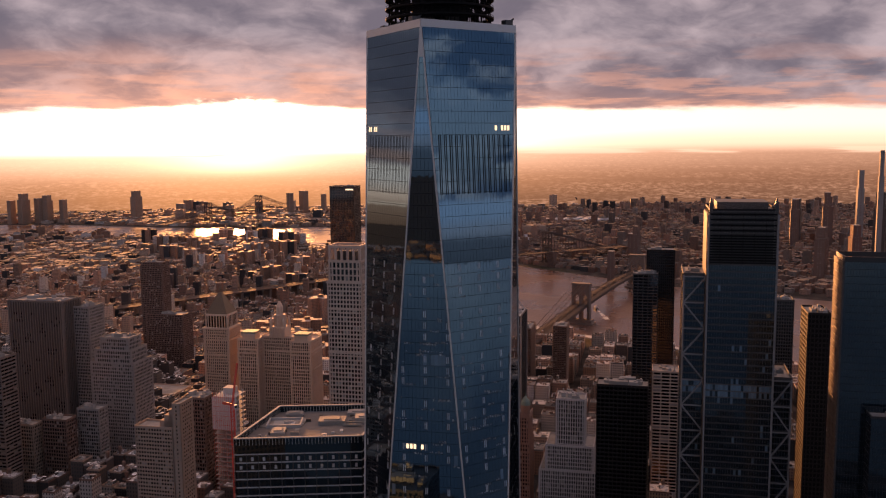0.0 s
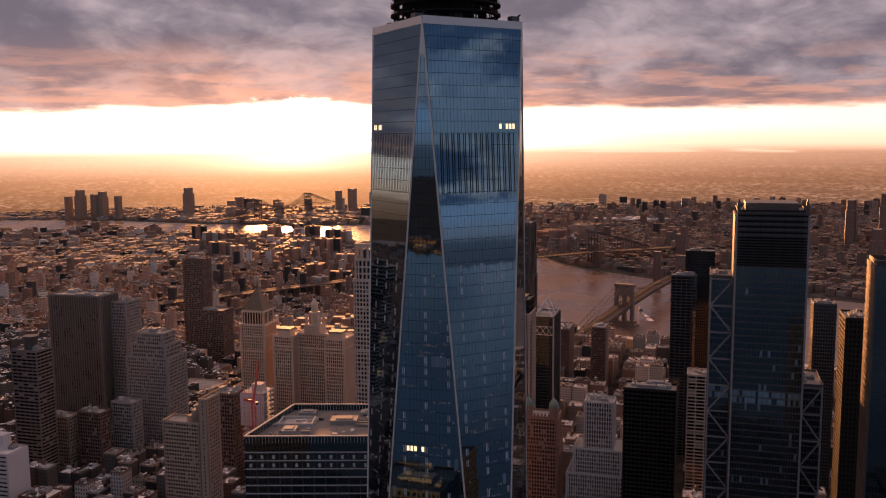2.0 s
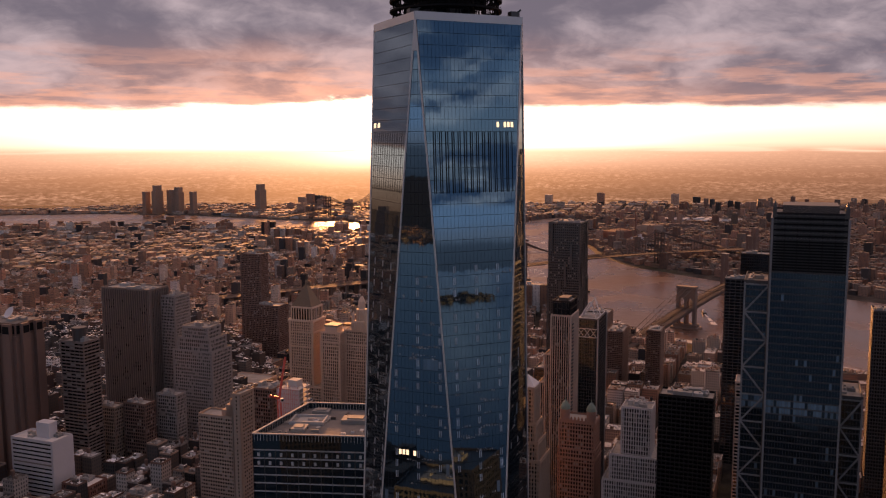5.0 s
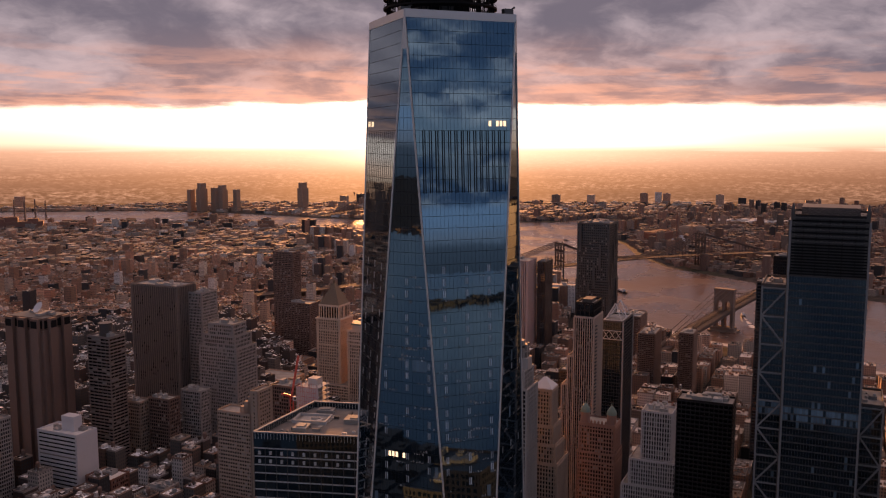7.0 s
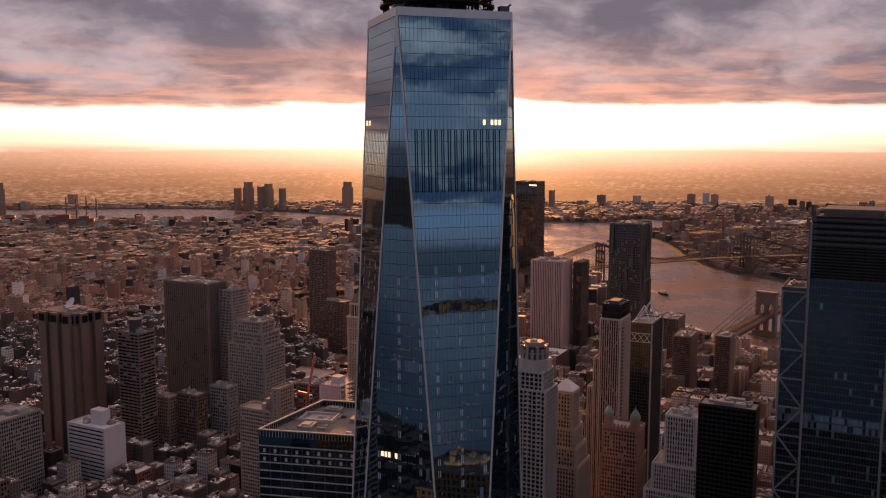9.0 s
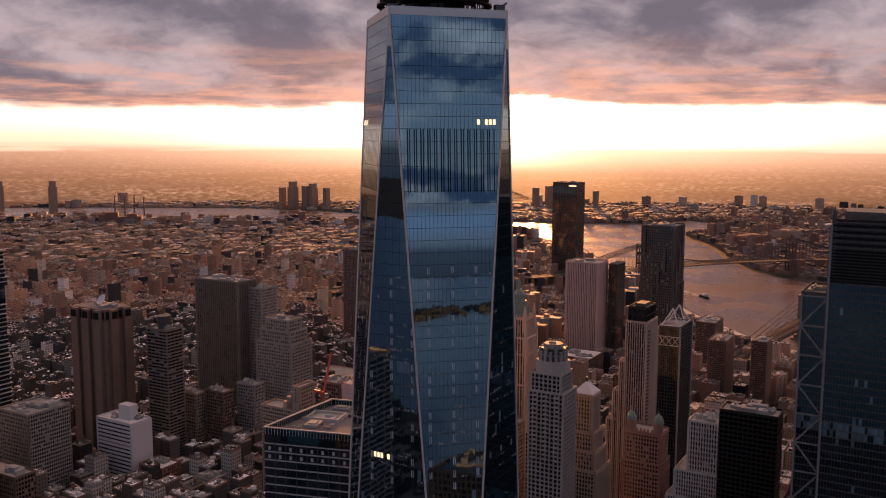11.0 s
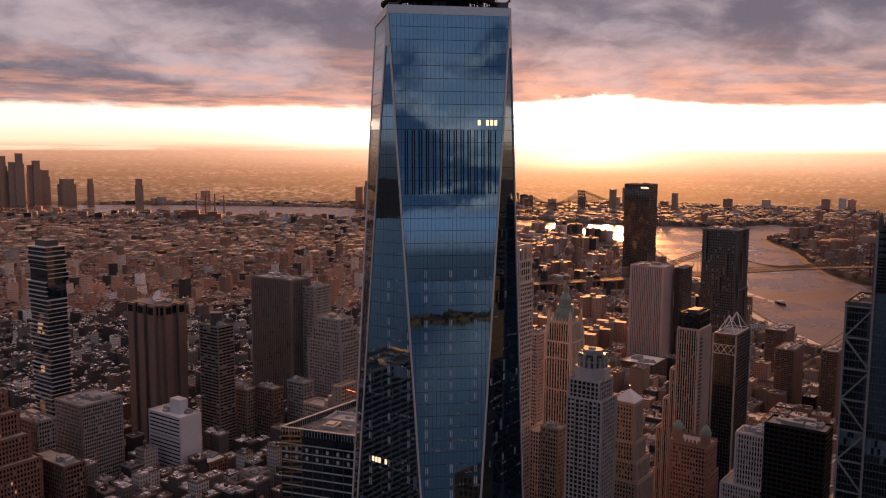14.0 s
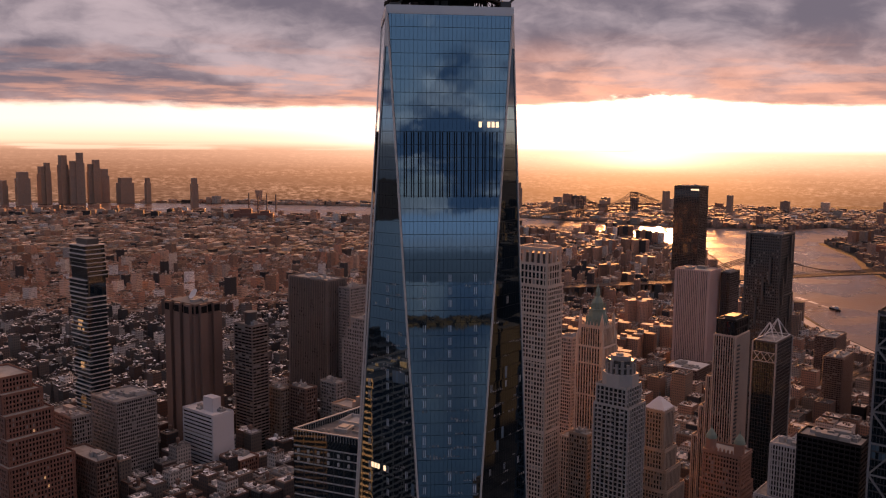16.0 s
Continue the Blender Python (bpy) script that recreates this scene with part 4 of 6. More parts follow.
# courthouse with a pyramid roof
def courthouse():
    x, y = 136, 729
    T = thing("courthouse_tower", x, y, -45, "cream stone courthouse tower under a steep gilded pyramid", "courthouse")
    FOOT.append((x, y, 40))
    facade(T, 0, 0, 62, 44, 0, 70, TERRA, GLASS_W, singles=20)
    facade(T, 0, 0, 33, 31, 70, 150, TERRA, GLASS_W, bay=3.2, storey=4.0, pier=1.3, span=1.2, deep=0.9, pier_out=0.3, span_out=-0.2, singles=60, belts=(92, 118, 136))
    facade(T, 0, 0, 29, 27, 150, 166, TERRA, GLASS_W, bay=4.5, storey=16, pier=1.4, span=2, singles=8)
    part("cornice", Shape().box(0, 0, 149, 151.2, 35, 33, bottom=True), TERRA, T)
    pyramid = part("pyramid_roof", Shape().box(0, 0, 166, 192, 29, 27, scale=0.12), GOLD, T, "steep gilded pyramid roof")
    part("lantern", Shape().disc(0, 0, 192, 196, 1.6, 10).disc(0, 0, 196, 199, 1.8, 10, 0.1), GOLD, pyramid)
    for q in range(8):
        part("roof_rib", Shape().bar((-14 + 4 * q, -13.4, 166.2), (-1.6 + 0.45 * q, -1.6, 191.5), 0.5), GOLD, pyramid)


courthouse()


# municipal building: two wings and a tiered central spire
def municipal():
    x, y = 187, 671
    T = thing("municipal_building", x, y, -45, "broad cream stone civic building with a tiered central cupola", "civic building")
    FOOT.append((x, y, 62))
    for cx in (-33, 33):
        facade(T, cx, 0, 26, 36, 0, 140, TERRA, GLASS_W, bay=3.2, storey=4.4, pier=1.3, span=1.2, deep=0.9, pier_out=0.25, span_out=-0.1, singles=50, belts=(30, 106, 124, 139))
        part("pavilion_roof", Shape().box(cx, -8, 140, 147, 16, 14), TERRA, T)
        part("pavilion_top", Shape().box(cx, -8, 147, 149, 17.5, 15.5), COPPER, T, "green copper roof")
        part("cornice", Shape().box(cx, 0, 128, 129.6, 27.6, 37.6, bottom=True), TERRA, T)
    facade(T, 0, 6, 40, 24, 0, 142, TERRA, GLASS_W, bay=3.2, storey=4.4, pier=1.3, span=1.2, deep=0.9, pier_out=0.25, span_out=-0.1, singles=50, belts=(30, 106, 124, 141))
    part("tower_base", Shape().box(0, 2, 141.9, 154, 20, 18), TERRA, T)
    for i in range(7):
        part("column", Shape().disc(-9 + i * 3, -7.6, 142, 153, 0.7, 8), TERRA, T)
    for sx in (-8, 8):
        for sy in (-5, 9):
            part("turret", Shape().disc(sx, sy, 154, 162, 1.9, 10).disc(sx, sy, 162, 166, 2.0, 10, 0.1), TERRA, T)
    drum = part("drum", Shape().disc(0, 2, 154, 168, 6.5, 14), TERRA, T)
    for i in range(12):
        a = 2 * math.pi * i / 12
        part("column", Shape().disc(6.9 * math.cos(a), 2 + 6.9 * math.sin(a), 154, 167, 0.6, 8), TERRA, drum)
    part("upper_drum", Shape().disc(0, 2, 168, 177, 4.2, 14), TERRA, T)
    part("dome", Shape().disc(0, 2, 177, 181, 4.2, 14, 0.6).disc(0, 2, 181, 184, 2.5, 14, 0.3), TERRA, T)
    part("finial_statue", Shape().disc(0, 2, 184, 190, 0.8, 8, 0.4), GOLD, T)


municipal()


# pale apartment tower with an open crown
def crown_tower():
    x, y = 108, 315
    T = thing("crowned_apartment_tower", x, y, -45, "slim pale limestone apartment tower with an open crown", "apartments")
    FOOT.append((x, y, 26))
    facade(T, 0, 0, 29, 22, 0, 262, LIMESTONE, GLASS_W, bay=3.4, storey=3.7, pier=1.2, span=1.3, singles=110, belts=(150, 205, 240, 261))
    facade(T, 0, 0, 27, 20, 262, 278, LIMESTONE, GLASS_W, bay=4.2, storey=5.0, pier=1.6, span=1.3, singles=30)
    for i in range(6):
        for sy in (-9, 9):
            part("crown_post", Shape().box(-12.2 + i * 4.9, sy, 278, 290, 1.7, 1.5), LIMESTONE, T)
    for sx in (-12.5, 12.5):
        for i in range(2):
            part("crown_post", Shape().box(sx, -3 + 6 * i, 278, 290, 1.5, 1.7), LIMESTONE, T)
    part("crown_beam", Shape().box(0, -9, 288.6, 291, 26.5, 1.6).box(0, 9, 288.6, 291, 26.5, 1.6).box(-12.5, 0, 288.6, 291, 1.6, 16.2).box(12.5, 0, 288.6, 291, 1.6, 16.2), LIMESTONE, T)
    part("roof_house", Shape().box(0, 0, 278, 286, 17, 11), CHARCOAL, T)


crown_tower()


# gothic tower with a green spire
def gothic_tower():
    x, y = 171, 374
    T = thing("gothic_tower", x, y, -45, "cream terracotta gothic tower with a green copper spire", "skyscraper")
    FOOT.append((x, y, 34))
    facade(T, 0, 8, 50, 46, 0, 120, TERRA, GLASS_W, bay=3.2, storey=3.9, pier=1.0, span=1.2, deep=0.7, pier_out=0.5, span_out=-0.3, singles=40)
    facade(T, 0, 0, 25, 24, 120, 200, TERRA, GLASS_W, bay=3.1, storey=3.9, pier=1.0, span=1.2, deep=0.8, pier_out=0.6, span_out=-0.4, singles=120, span_mat=BROWNSTONE, belts=(159, 186))
    facade(T, 0, 0, 22, 21, 200, 217, TERRA, GLASS_W, bay=2.7, storey=5.4, pier=0.9, span=1.2, deep=0.8, pier_out=0.6, span_out=-0.4, singles=40, span_mat=BROWNSTONE, belts=(199.5, 216))
    for sx in (-1, 1):
        for sy in (-1, 1):
            part("turret", Shape().disc(sx * 11.6, sy * 11.1, 184, 208, 1.5, 8).disc(sx * 11.6, sy * 11.1, 208, 214, 1.6, 8, 0.05), TERRA, T)
            part("turret", Shape().disc(sx * 10.2, sy * 9.7, 206, 222, 1.5, 8).disc(sx * 10.2, sy * 9.7, 222, 229, 1.6, 8, 0.05), TERRA, T)
    for k in range(7):
        part("pinnacle", Shape().disc(-9 + 3 * k, -10.8, 216, 219.5, 0.5, 6).disc(-9 + 3 * k, -10.8, 219.5, 222, 0.6, 6, 0.05), TERRA, T)
        part("pinnacle", Shape().disc(11.3, -9 + 3 * k, 216, 219.5, 0.5, 6).disc(11.3, -9 + 3 * k, 219.5, 222, 0.6, 6, 0.05), TERRA, T)
    roof = part("spire_base", Shape().disc(0, 0, 217, 229, 10.4, 8, 0.66), COPPER, T, "green copper roof")
    part("spire_gallery", Shape().disc(0, 0, 229, 231, 7.4, 8).disc(0, 0, 231, 236, 5.2, 8, 0.9), COPPER, T, "green copper gallery")
    part("spire", Shape().disc(0, 0, 236, 241, 5.2, 8, 0.45), COPPER, T, "green copper roof")
    part("lantern", Shape().disc(0, 0, 241, 245, 1.9, 8), COPPER, T)
    part("finial", Shape().disc(0, 0, 245, 252, 2.1, 8, 0.04), COPPER, T)
    for i in range(8):
        a = 2 * math.pi * (i + 0.5) / 8
        part("dormer", Shape().box(8.0 * math.cos(a), 8.0 * math.sin(a), 217.5, 223, 2.4, 2.0, a).box(8.0 * math.cos(a), 8.0 * math.sin(a), 223, 225.5, 2.4, 2.0, a, scale=0.1), COPPER, roof)
        part("gallery_post", Shape().box(6.6 * math.cos(a), 6.6 * math.sin(a), 231, 234, 0.6, 0.6, a).box(6.6 * math.cos(a), 6.6 * math.sin(a), 234, 236, 0.7, 0.7, a, scale=0.05), COPPER, roof)


gothic_tower()


def rotunda_tower():
    x, y = 151, 244
    T = thing("stone_apartment_tower", x, y, -45, "grey stone apartment tower with a round stepped crown", "apartments")
    FOOT.append((x, y, 26))
    kw = dict(bay=3.4, storey=3.3, pier=0.7, span=0.75, deep=1.1, pier_out=0.3, span_out=-0.1)
    facade(T, 0, 0, 27, 25, 0, 190, GREYSTONE, GLASS_DARK, singles=110, **kw)
    facade(T, -1, 0, 23.4, 22, 190, 203, GREYSTONE, GLASS_DARK, singles=30, **kw)
    for sx, sy in ((-8.7, -13.1), (0, -13.1), (8.7, -13.1)):
        for q in range(15):
            part("balcony", Shape().box(sx, sy, 187 - 3.3 * q, 188.1 - 3.3 * q, 3.6, 1.6, bottom=True), GREYSTONE, T)
    oct8 = [(12.4 * math.cos(radians(22.5 + 45 * k)), 12 * math.sin(radians(22.5 + 45 * k))) for k in range(8)]
    part("attic", Shape().prism(oct8, 203, 212), GREYSTONE, T, "plain stone attic band")
    part("crown_drum", Shape().prism([(x * 0.74, y * 0.74) for x, y in oct8], 212, 221), CHARCOAL, T)
    for k in range(16):
        a = 2 * math.pi * (k + 0.5) / 16
        part("crown_pier", Shape().box(9.6 * math.cos(a), 9.6 * math.sin(a), 212, 219 + 2.5 * (k % 2), 1.6, 2.1, a), GRANITE, T)
    part("crown_ring", Shape().ring(0, 0, 216.4, 9.7, 1.3, 0.9, 16), GRANITE, T)
    part("crown_top", Shape().prism([(x * 0.58, y * 0.58) for x, y in oct8], 221.003, 224), GRANITE, T)
    roof_plant(T, 0, 0, 9, 9, 224, 3, 3, 1.2)


rotunda_tower()


def hipped_office():
    T = thing("corner_lit_block", 188, 267, -45, "tan stone office block with setbacks and a white hipped roof", "office")
    FOOT.append((188, 267, 22))
    for w, z0, z1 in ((30, 0, 122), (25, 122, 136), (20, 136, 150), (16, 150, 178)):
        facade(T, 0, 0, w, w, z0, z1, TANBRICK, GLASS_W, bay=2.8, storey=3.5, pier=1.2, span=1.2, deep=0.6, pier_out=0.3, span_out=-0.2, singles=30, belts=(z1 - 1.2,))
    part("hipped_roof", Shape().box(0, 0, 179, 187, 16.4, 16.4, scale=0.08), WHITE, T, "white hipped roof")
    part("roof_vent", Shape().disc(0, 0, 186, 190, 0.7, 8), CHARCOAL, T)


hipped_office()
# the slim pair near the park
def slim_tower():
    T = thing("slim_apartment_tower", 293, 383, -45, "slim tower of pale stone ribs, dark glass and black top", "apartments")
    FOOT.append((293, 383, 30))
    kw = dict(bay=2.6, storey=3.4, pier=0.8, span=1.0, deep=0.9, pier_out=0.5, span_out=-0.5, span_mat=CHARCOAL, split=True)
    facade(T, 0, 0, 19, 32, 0, 206, LIMESTONE, GLASS_W, singles=110, **kw)
    for w, d, top in ((6, 28, 168), (12, 25, 140), (18, 22, 112)):
        facade(T, -9.5 - w / 2, 0, w, d, 0, top, LIMESTONE, GLASS_W, singles=12, sides="fl", **kw)
    facade(T, 0, 0, 17, 28, 206, 219, BLACK, GLASS_DARK, bay=4, storey=6.4, pier=0.8, span=0.8, deep=0.8, singles=20)
    for q in range(30):
        part("balcony", Shape().box(9.9, -11, 198 - 3.4 * q, 199.0 - 3.4 * q, 2.0, 5.2, bottom=True), CHARCOAL, T)
    part("roof_house", Shape().box(0, 2, 218, 222, 9, 16), CHARCOAL, T)


slim_tower()


def twin_crown():
    x, y = 353, 428
    T = thing("framed_apartment_tower", x, y, -45, "dark glass apartment tower with twin open pyramid frames", "apartments")
    FOOT.append((x, y, 34))
    w, d, h = 21, 44, 190
    facade(T, 0, 0, w, d, 0, h, CHARCOAL, GLASS_NAVY, bay=2.6, storey=3.4, pier=0.3, span=0.5, singles=90, corner=1.2)
    for sx, sy in ((-1, -1), (1, -1), (1, 1)):
        part("corner_pier", Shape().box(sx * (w / 2 + 0.1), sy * (d / 2 + 0.1), 0, h + 0.5, 1.3, 1.3), GREYSTONE, T)
    for sy in (-11, 11):
        apex = (0, sy, h + 17)
        for a in (-1, 1):
            for b in (-1, 1):
                part("crown_strut", Shape().bar((a * 9, sy + b * 9.5, h), apex, 0.7), PARAPET, T)
        for p, q in (((-9, -9.5), (9, -9.5)), ((-9, 9.5), (9, 9.5)), ((-9, -9.5), (-9, 9.5)), ((9, -9.5), (9, 9.5))):
            part("crown_rail", Shape().bar((p[0], sy + p[1], h + 1.6), (q[0], sy + q[1], h + 1.6), 0.7), PARAPET, T)
    for q in range(3):
        for a, b in ((-1, 1), (1, -1)):
            u = -6.2 + 6.2 * q
            part("cross_brace", Shape().bar((u + a * 2.9, -d / 2 - 0.3, h - 17), (u + b * 2.9, -d / 2 - 0.3, h - 9), 0.5), PARAPET, T)
    part("brace_rail", Shape().box(0, -d / 2 - 0.3, h - 9, h - 8.4, w, 0.5, bottom=True).box(0, -d / 2 - 0.3, h - 17.6, h - 17, w, 0.5, bottom=True), PARAPET, T)


twin_crown()


# rippled steel residential tower
def rippled_tower():
    x, y = 434, 606
    T = thing("rippled_steel_tower", x, y, -45, "tall dark steel apartment tower with rippling faces", "apartments")
    FOOT.append((x, y, 44))
    w, d, h = 42, 48, 268
    for z0, z1, k in ((0, 90, 1.0), (90, 200, 0.97), (200, 268, 0.93)):
        facade(T, 0, 0, w * k, d * k, z0, z1, STEELGREY, GLASS_W, bay=3.0, storey=3.3, pier=1.1, span=1.4, pier_out=0.1, singles=80)
    for i in range(10):
        z = 30 + 23 * i
        part("ripple", Shape().box(-w / 2 + 5 + (i * 7) % 31, -d / 2 - 0.2, z, z + 30, 2.6, 1.4), STEELGREY, T)
        part("ripple", Shape().box(w / 2 + 0.2, -d / 2 + 5 + (i * 11) % 37, z, z + 30, 1.4, 2.6), STEELGREY, T)
    roof_plant(T, 0, 0, w, d, h, 3, 6, 3)


rippled_tower()
T = tower("ribbed_telephone_block", "pale ribbed stone slab tower with few windows", 510, 992, 56, 44, 170, RIBBED, GLASS_W, "office", bay=3.7, storey=170, pier=2.2, span=0, deep=1.0, pier_out=0.5, singles=0, units=3, split=True)
tower("dark_glazed_wing", "narrow dark glazed wing beside the ribbed slab", 560, 985, 14, 40, 166, CHARCOAL, GLASS_DARK, "office", bay=3, storey=3.6, pier=0.7, span=0.8, singles=40)
T = tower("riverside_tower", "tall dark bronze glass tower by the river", 799, 1760, 66, 50, 257, BRONZE, GLASS_DARK, "apartments", bay=4, storey=4, pier=0.8, span=0.9, singles=60, units=2)
part("lit_crown", Shape().box(20, -25.3, 248, 251.5, 20, 0.5, bottom=True), LIT_ROOM, T, "lit glass strip under the roof")
tower("brown_apartment_tower", "brown brick high-rise with a lower block at its foot", 146, 1080, 38, 22, 189, BROWNSTONE, GLASS_W, "apartments", bay=3.4, storey=3.2, singles=20, units=2)
tower("brown_apartment_block", "brown brick block at the foot of a high-rise", 160, 1062, 62, 30, 110, BROWNSTONE, GLASS_W, "apartments", bay=3.4, storey=3.2, singles=20)
# right-hand towers
T = tower("black_hotel_tower", "black slab hotel tower with a flat roof", 266, 171, 38, 20, 187, BLACK, GLASS_BLACK, "hotel", bay=3.2, storey=3.2, pier=0.5, span=1.1, deep=0.5, span_out=0.2, singles=120, units=9)
T = stepped("columned_office", "pale stone office building with stepped colonnaded storeys", 279, 246, 52, 42, 156, PALE_STONE, ((0.95, 98), (0.76, 118), (0.46, 156)), "office", bay=2.4, storey=3.9, pier=1.0, span=0.9, deep=0.7, pier_out=0.4)
tower("dark_residential_tower", "tall charcoal tower with regular arched openings", 587, 449, 33, 30, 239, BLACK, GLASS_W, "apartments", bay=3, storey=3.5, pier=0.8, span=0.8, singles=60)
tower("dark_banded_tower", "dark glass tower with pale floor bands", 558, 444, 29, 26, 213, CHARCOAL, GLASS_DARK, "apartments", bay=6, storey=3.6, pier=0.6, span=0.8, singles=60)


# trussed glass tower
def trussed_tower():
    x, y = 270, 69
    T = thing("trussed_glass_tower", x, y, -45, "dark blue glass tower with steel trusses down its sides", "skyscraper")
    FOOT.append((x, y, 60))
    w, d, h = 41, 44, 326
    facade(T, 0, 0, w, d, 0, h - 34, CHARCOAL, GLASS_NAVY, bay=1.6, storey=4.3, pier=0.16, span=0.8, deep=0.2, singles=100, sides="flr", pale_rows=True)
    facade(T, 0, 0, w, d, h - 34, h, BLACK, None, bay=6.8, storey=3.4, pier=0.5, span=0.0, deep=0.9, singles=0)
    for q in range(20):
        part("louvre_band", Shape().box(0, -d / 2 - 0.02, h - 33.2 + 1.7 * q, h - 32.3 + 1.7 * q, w - 1.2, 0.5, bottom=True), CHARCOAL if q > 9 and q % 2 else LOUVRE, T)
    for sx in (-1, 1):
        part("corner_pylon", Shape().box(sx * (w / 2 - 1), -d / 2 + 1, h - 30, h + 4, 2.2, 2.2).box(sx * (w / 2 - 1), -d / 2 + 1, h + 4, h + 8, 2.2, 2.2, scale=0.2), CHARCOAL, T)
        part("edge_column", Shape().box(sx * (w / 2 + 0.2), -d / 2 - 0.3, 0, h - 2, 1.1, 1.1), TRUSS, T)
    for q in range(9):
        part("crown_rail", Shape().box(0, -d / 2 + 2, h + 0.6 * q, h + 0.6 * q + 0.2, w - 4, 0.3), CHARCOAL, T)
    part("roof_house", Shape().box(0, 2, h - 0.5, h + 5, w - 10, d - 14), CHARCOAL, T)
    # bronze fin added to catch the sun, where the glass would mirror gold
    part("side_fin", Shape().box(-w / 2 - 0.7, -2, 0, h - 2, 1.2, d - 6), BRONZE, T, "bronze fin in place of gold-mirroring glass")
    for sx, wing, top in ((-1, 15, 284), (1, 13, 218)):
        cx = sx * (w / 2 + wing / 2)
        facade(T, cx, 4, wing, d - 6, 0, top, CHARCOAL, GLASS_NAVY, bay=1.6, storey=4.3, pier=0.16, span=0.8, deep=0.2, singles=40, sides="flr", pale_rows=True)
        roof_plant(T, cx, 4, wing, d - 10, top, 8, 3, 3)
        yb = -d / 2 + 6.4
        a, b = cx - wing / 2 + 0.6, cx + wing / 2 - 0.6
        col = part("truss_column", Shape().bar((a, yb, 0), (a, yb, top), 1.0), TRUSS, T, "grey steel truss column")
        part("truss_column", Shape().bar((b, yb, 0), (b, yb, top), 1.0), TRUSS, T)
        z, flip = top - 1, False
        while z > 60:
            part("truss_beam", Shape().bar((a, yb, z), (b, yb, z), 0.8), TRUSS, col)
            p, q = (a, b) if flip else (b, a)
            part("truss_brace", Shape().bar((p, yb, z), (q, yb, z - 17), 0.9), TRUSS, col)
            z -= 17
            flip = not flip


trussed_tower()


def plain_glass_tower():
    x, y = 300, -14
    T = thing("plain_glass_tower", x, y, -45, "smooth blue glass tower with a sunlit edge", "skyscraper")
    FOOT.append((x, y, 60))
    facade(T, 0, -7, 54, 26, 0, 300, DARK, GLASS_NAVY, bay=1.6, storey=4.2, pier=0.1, span=0.25, deep=0.15, singles=120, sides="flr", parapet=3)
    facade(T, 8, -26, 40, 14, 0, 212, DARK, GLASS_NAVY, bay=1.6, storey=4.2, pier=0.1, span=0.25, deep=0.15, singles=60, sides="flr")
    part("side_fin", Shape().box(-27.4, -7, 0, 300.5, 0.8, 26.2), CHARCOAL, T, "dark side wall")
    # bronze panels added over the side, standing in for its gold reflection
    for q in range(40):
        for c in range(3):
            part("cladding_panel", Shape().box(-27.9, -7 - 8.7 + 8.7 * c, 297 - q * 4.2, 300.6 - q * 4.2, 0.5, 8.3), BRONZE, T)
    roof_plant(T, 8, -26, 36, 10, 212, 4, 5, 2)


plain_glass_tower()

# tower crane and a building frame
def crane():
    T = thing("tower_crane", -15, 240, 0, "red lattice tower crane beside a concrete frame", "crane")
    top = 200
    for a in (-1, 1):
        for b in (-1, 1):
            part("mast_leg", Shape().bar((a, b, 0), (a, b, top), 0.3), REDPAINT, T)
    sh = Shape()
    for k in range(60):
        z = top - 3 * k
        f = 1 if k % 2 else -1
        sh.bar((-f, -1, z), (f, -1, z - 3), 0.2).bar((-1, f, z), (-1, -f, z - 3), 0.2).bar((1, f, z), (1, -f, z - 3), 0.2)
    part("lattice", sh, REDPAINT, T)
    part("jib", Shape().bar((0, 0, top), (6, 5, top + 26), 1.1).bar((0, 0, top), (-7, -3, top + 3), 1.6), REDPAINT, T)
    cab = part("cab", Shape().box(1.6, -1.6, top - 2.6, top, 2, 2), WHITE, T)
    part("cab_window", Shape().box(1.6, -2.65, top - 1.8, top - 0.5, 1.6, 0.08), GLASS_DARK, cab)


crane()

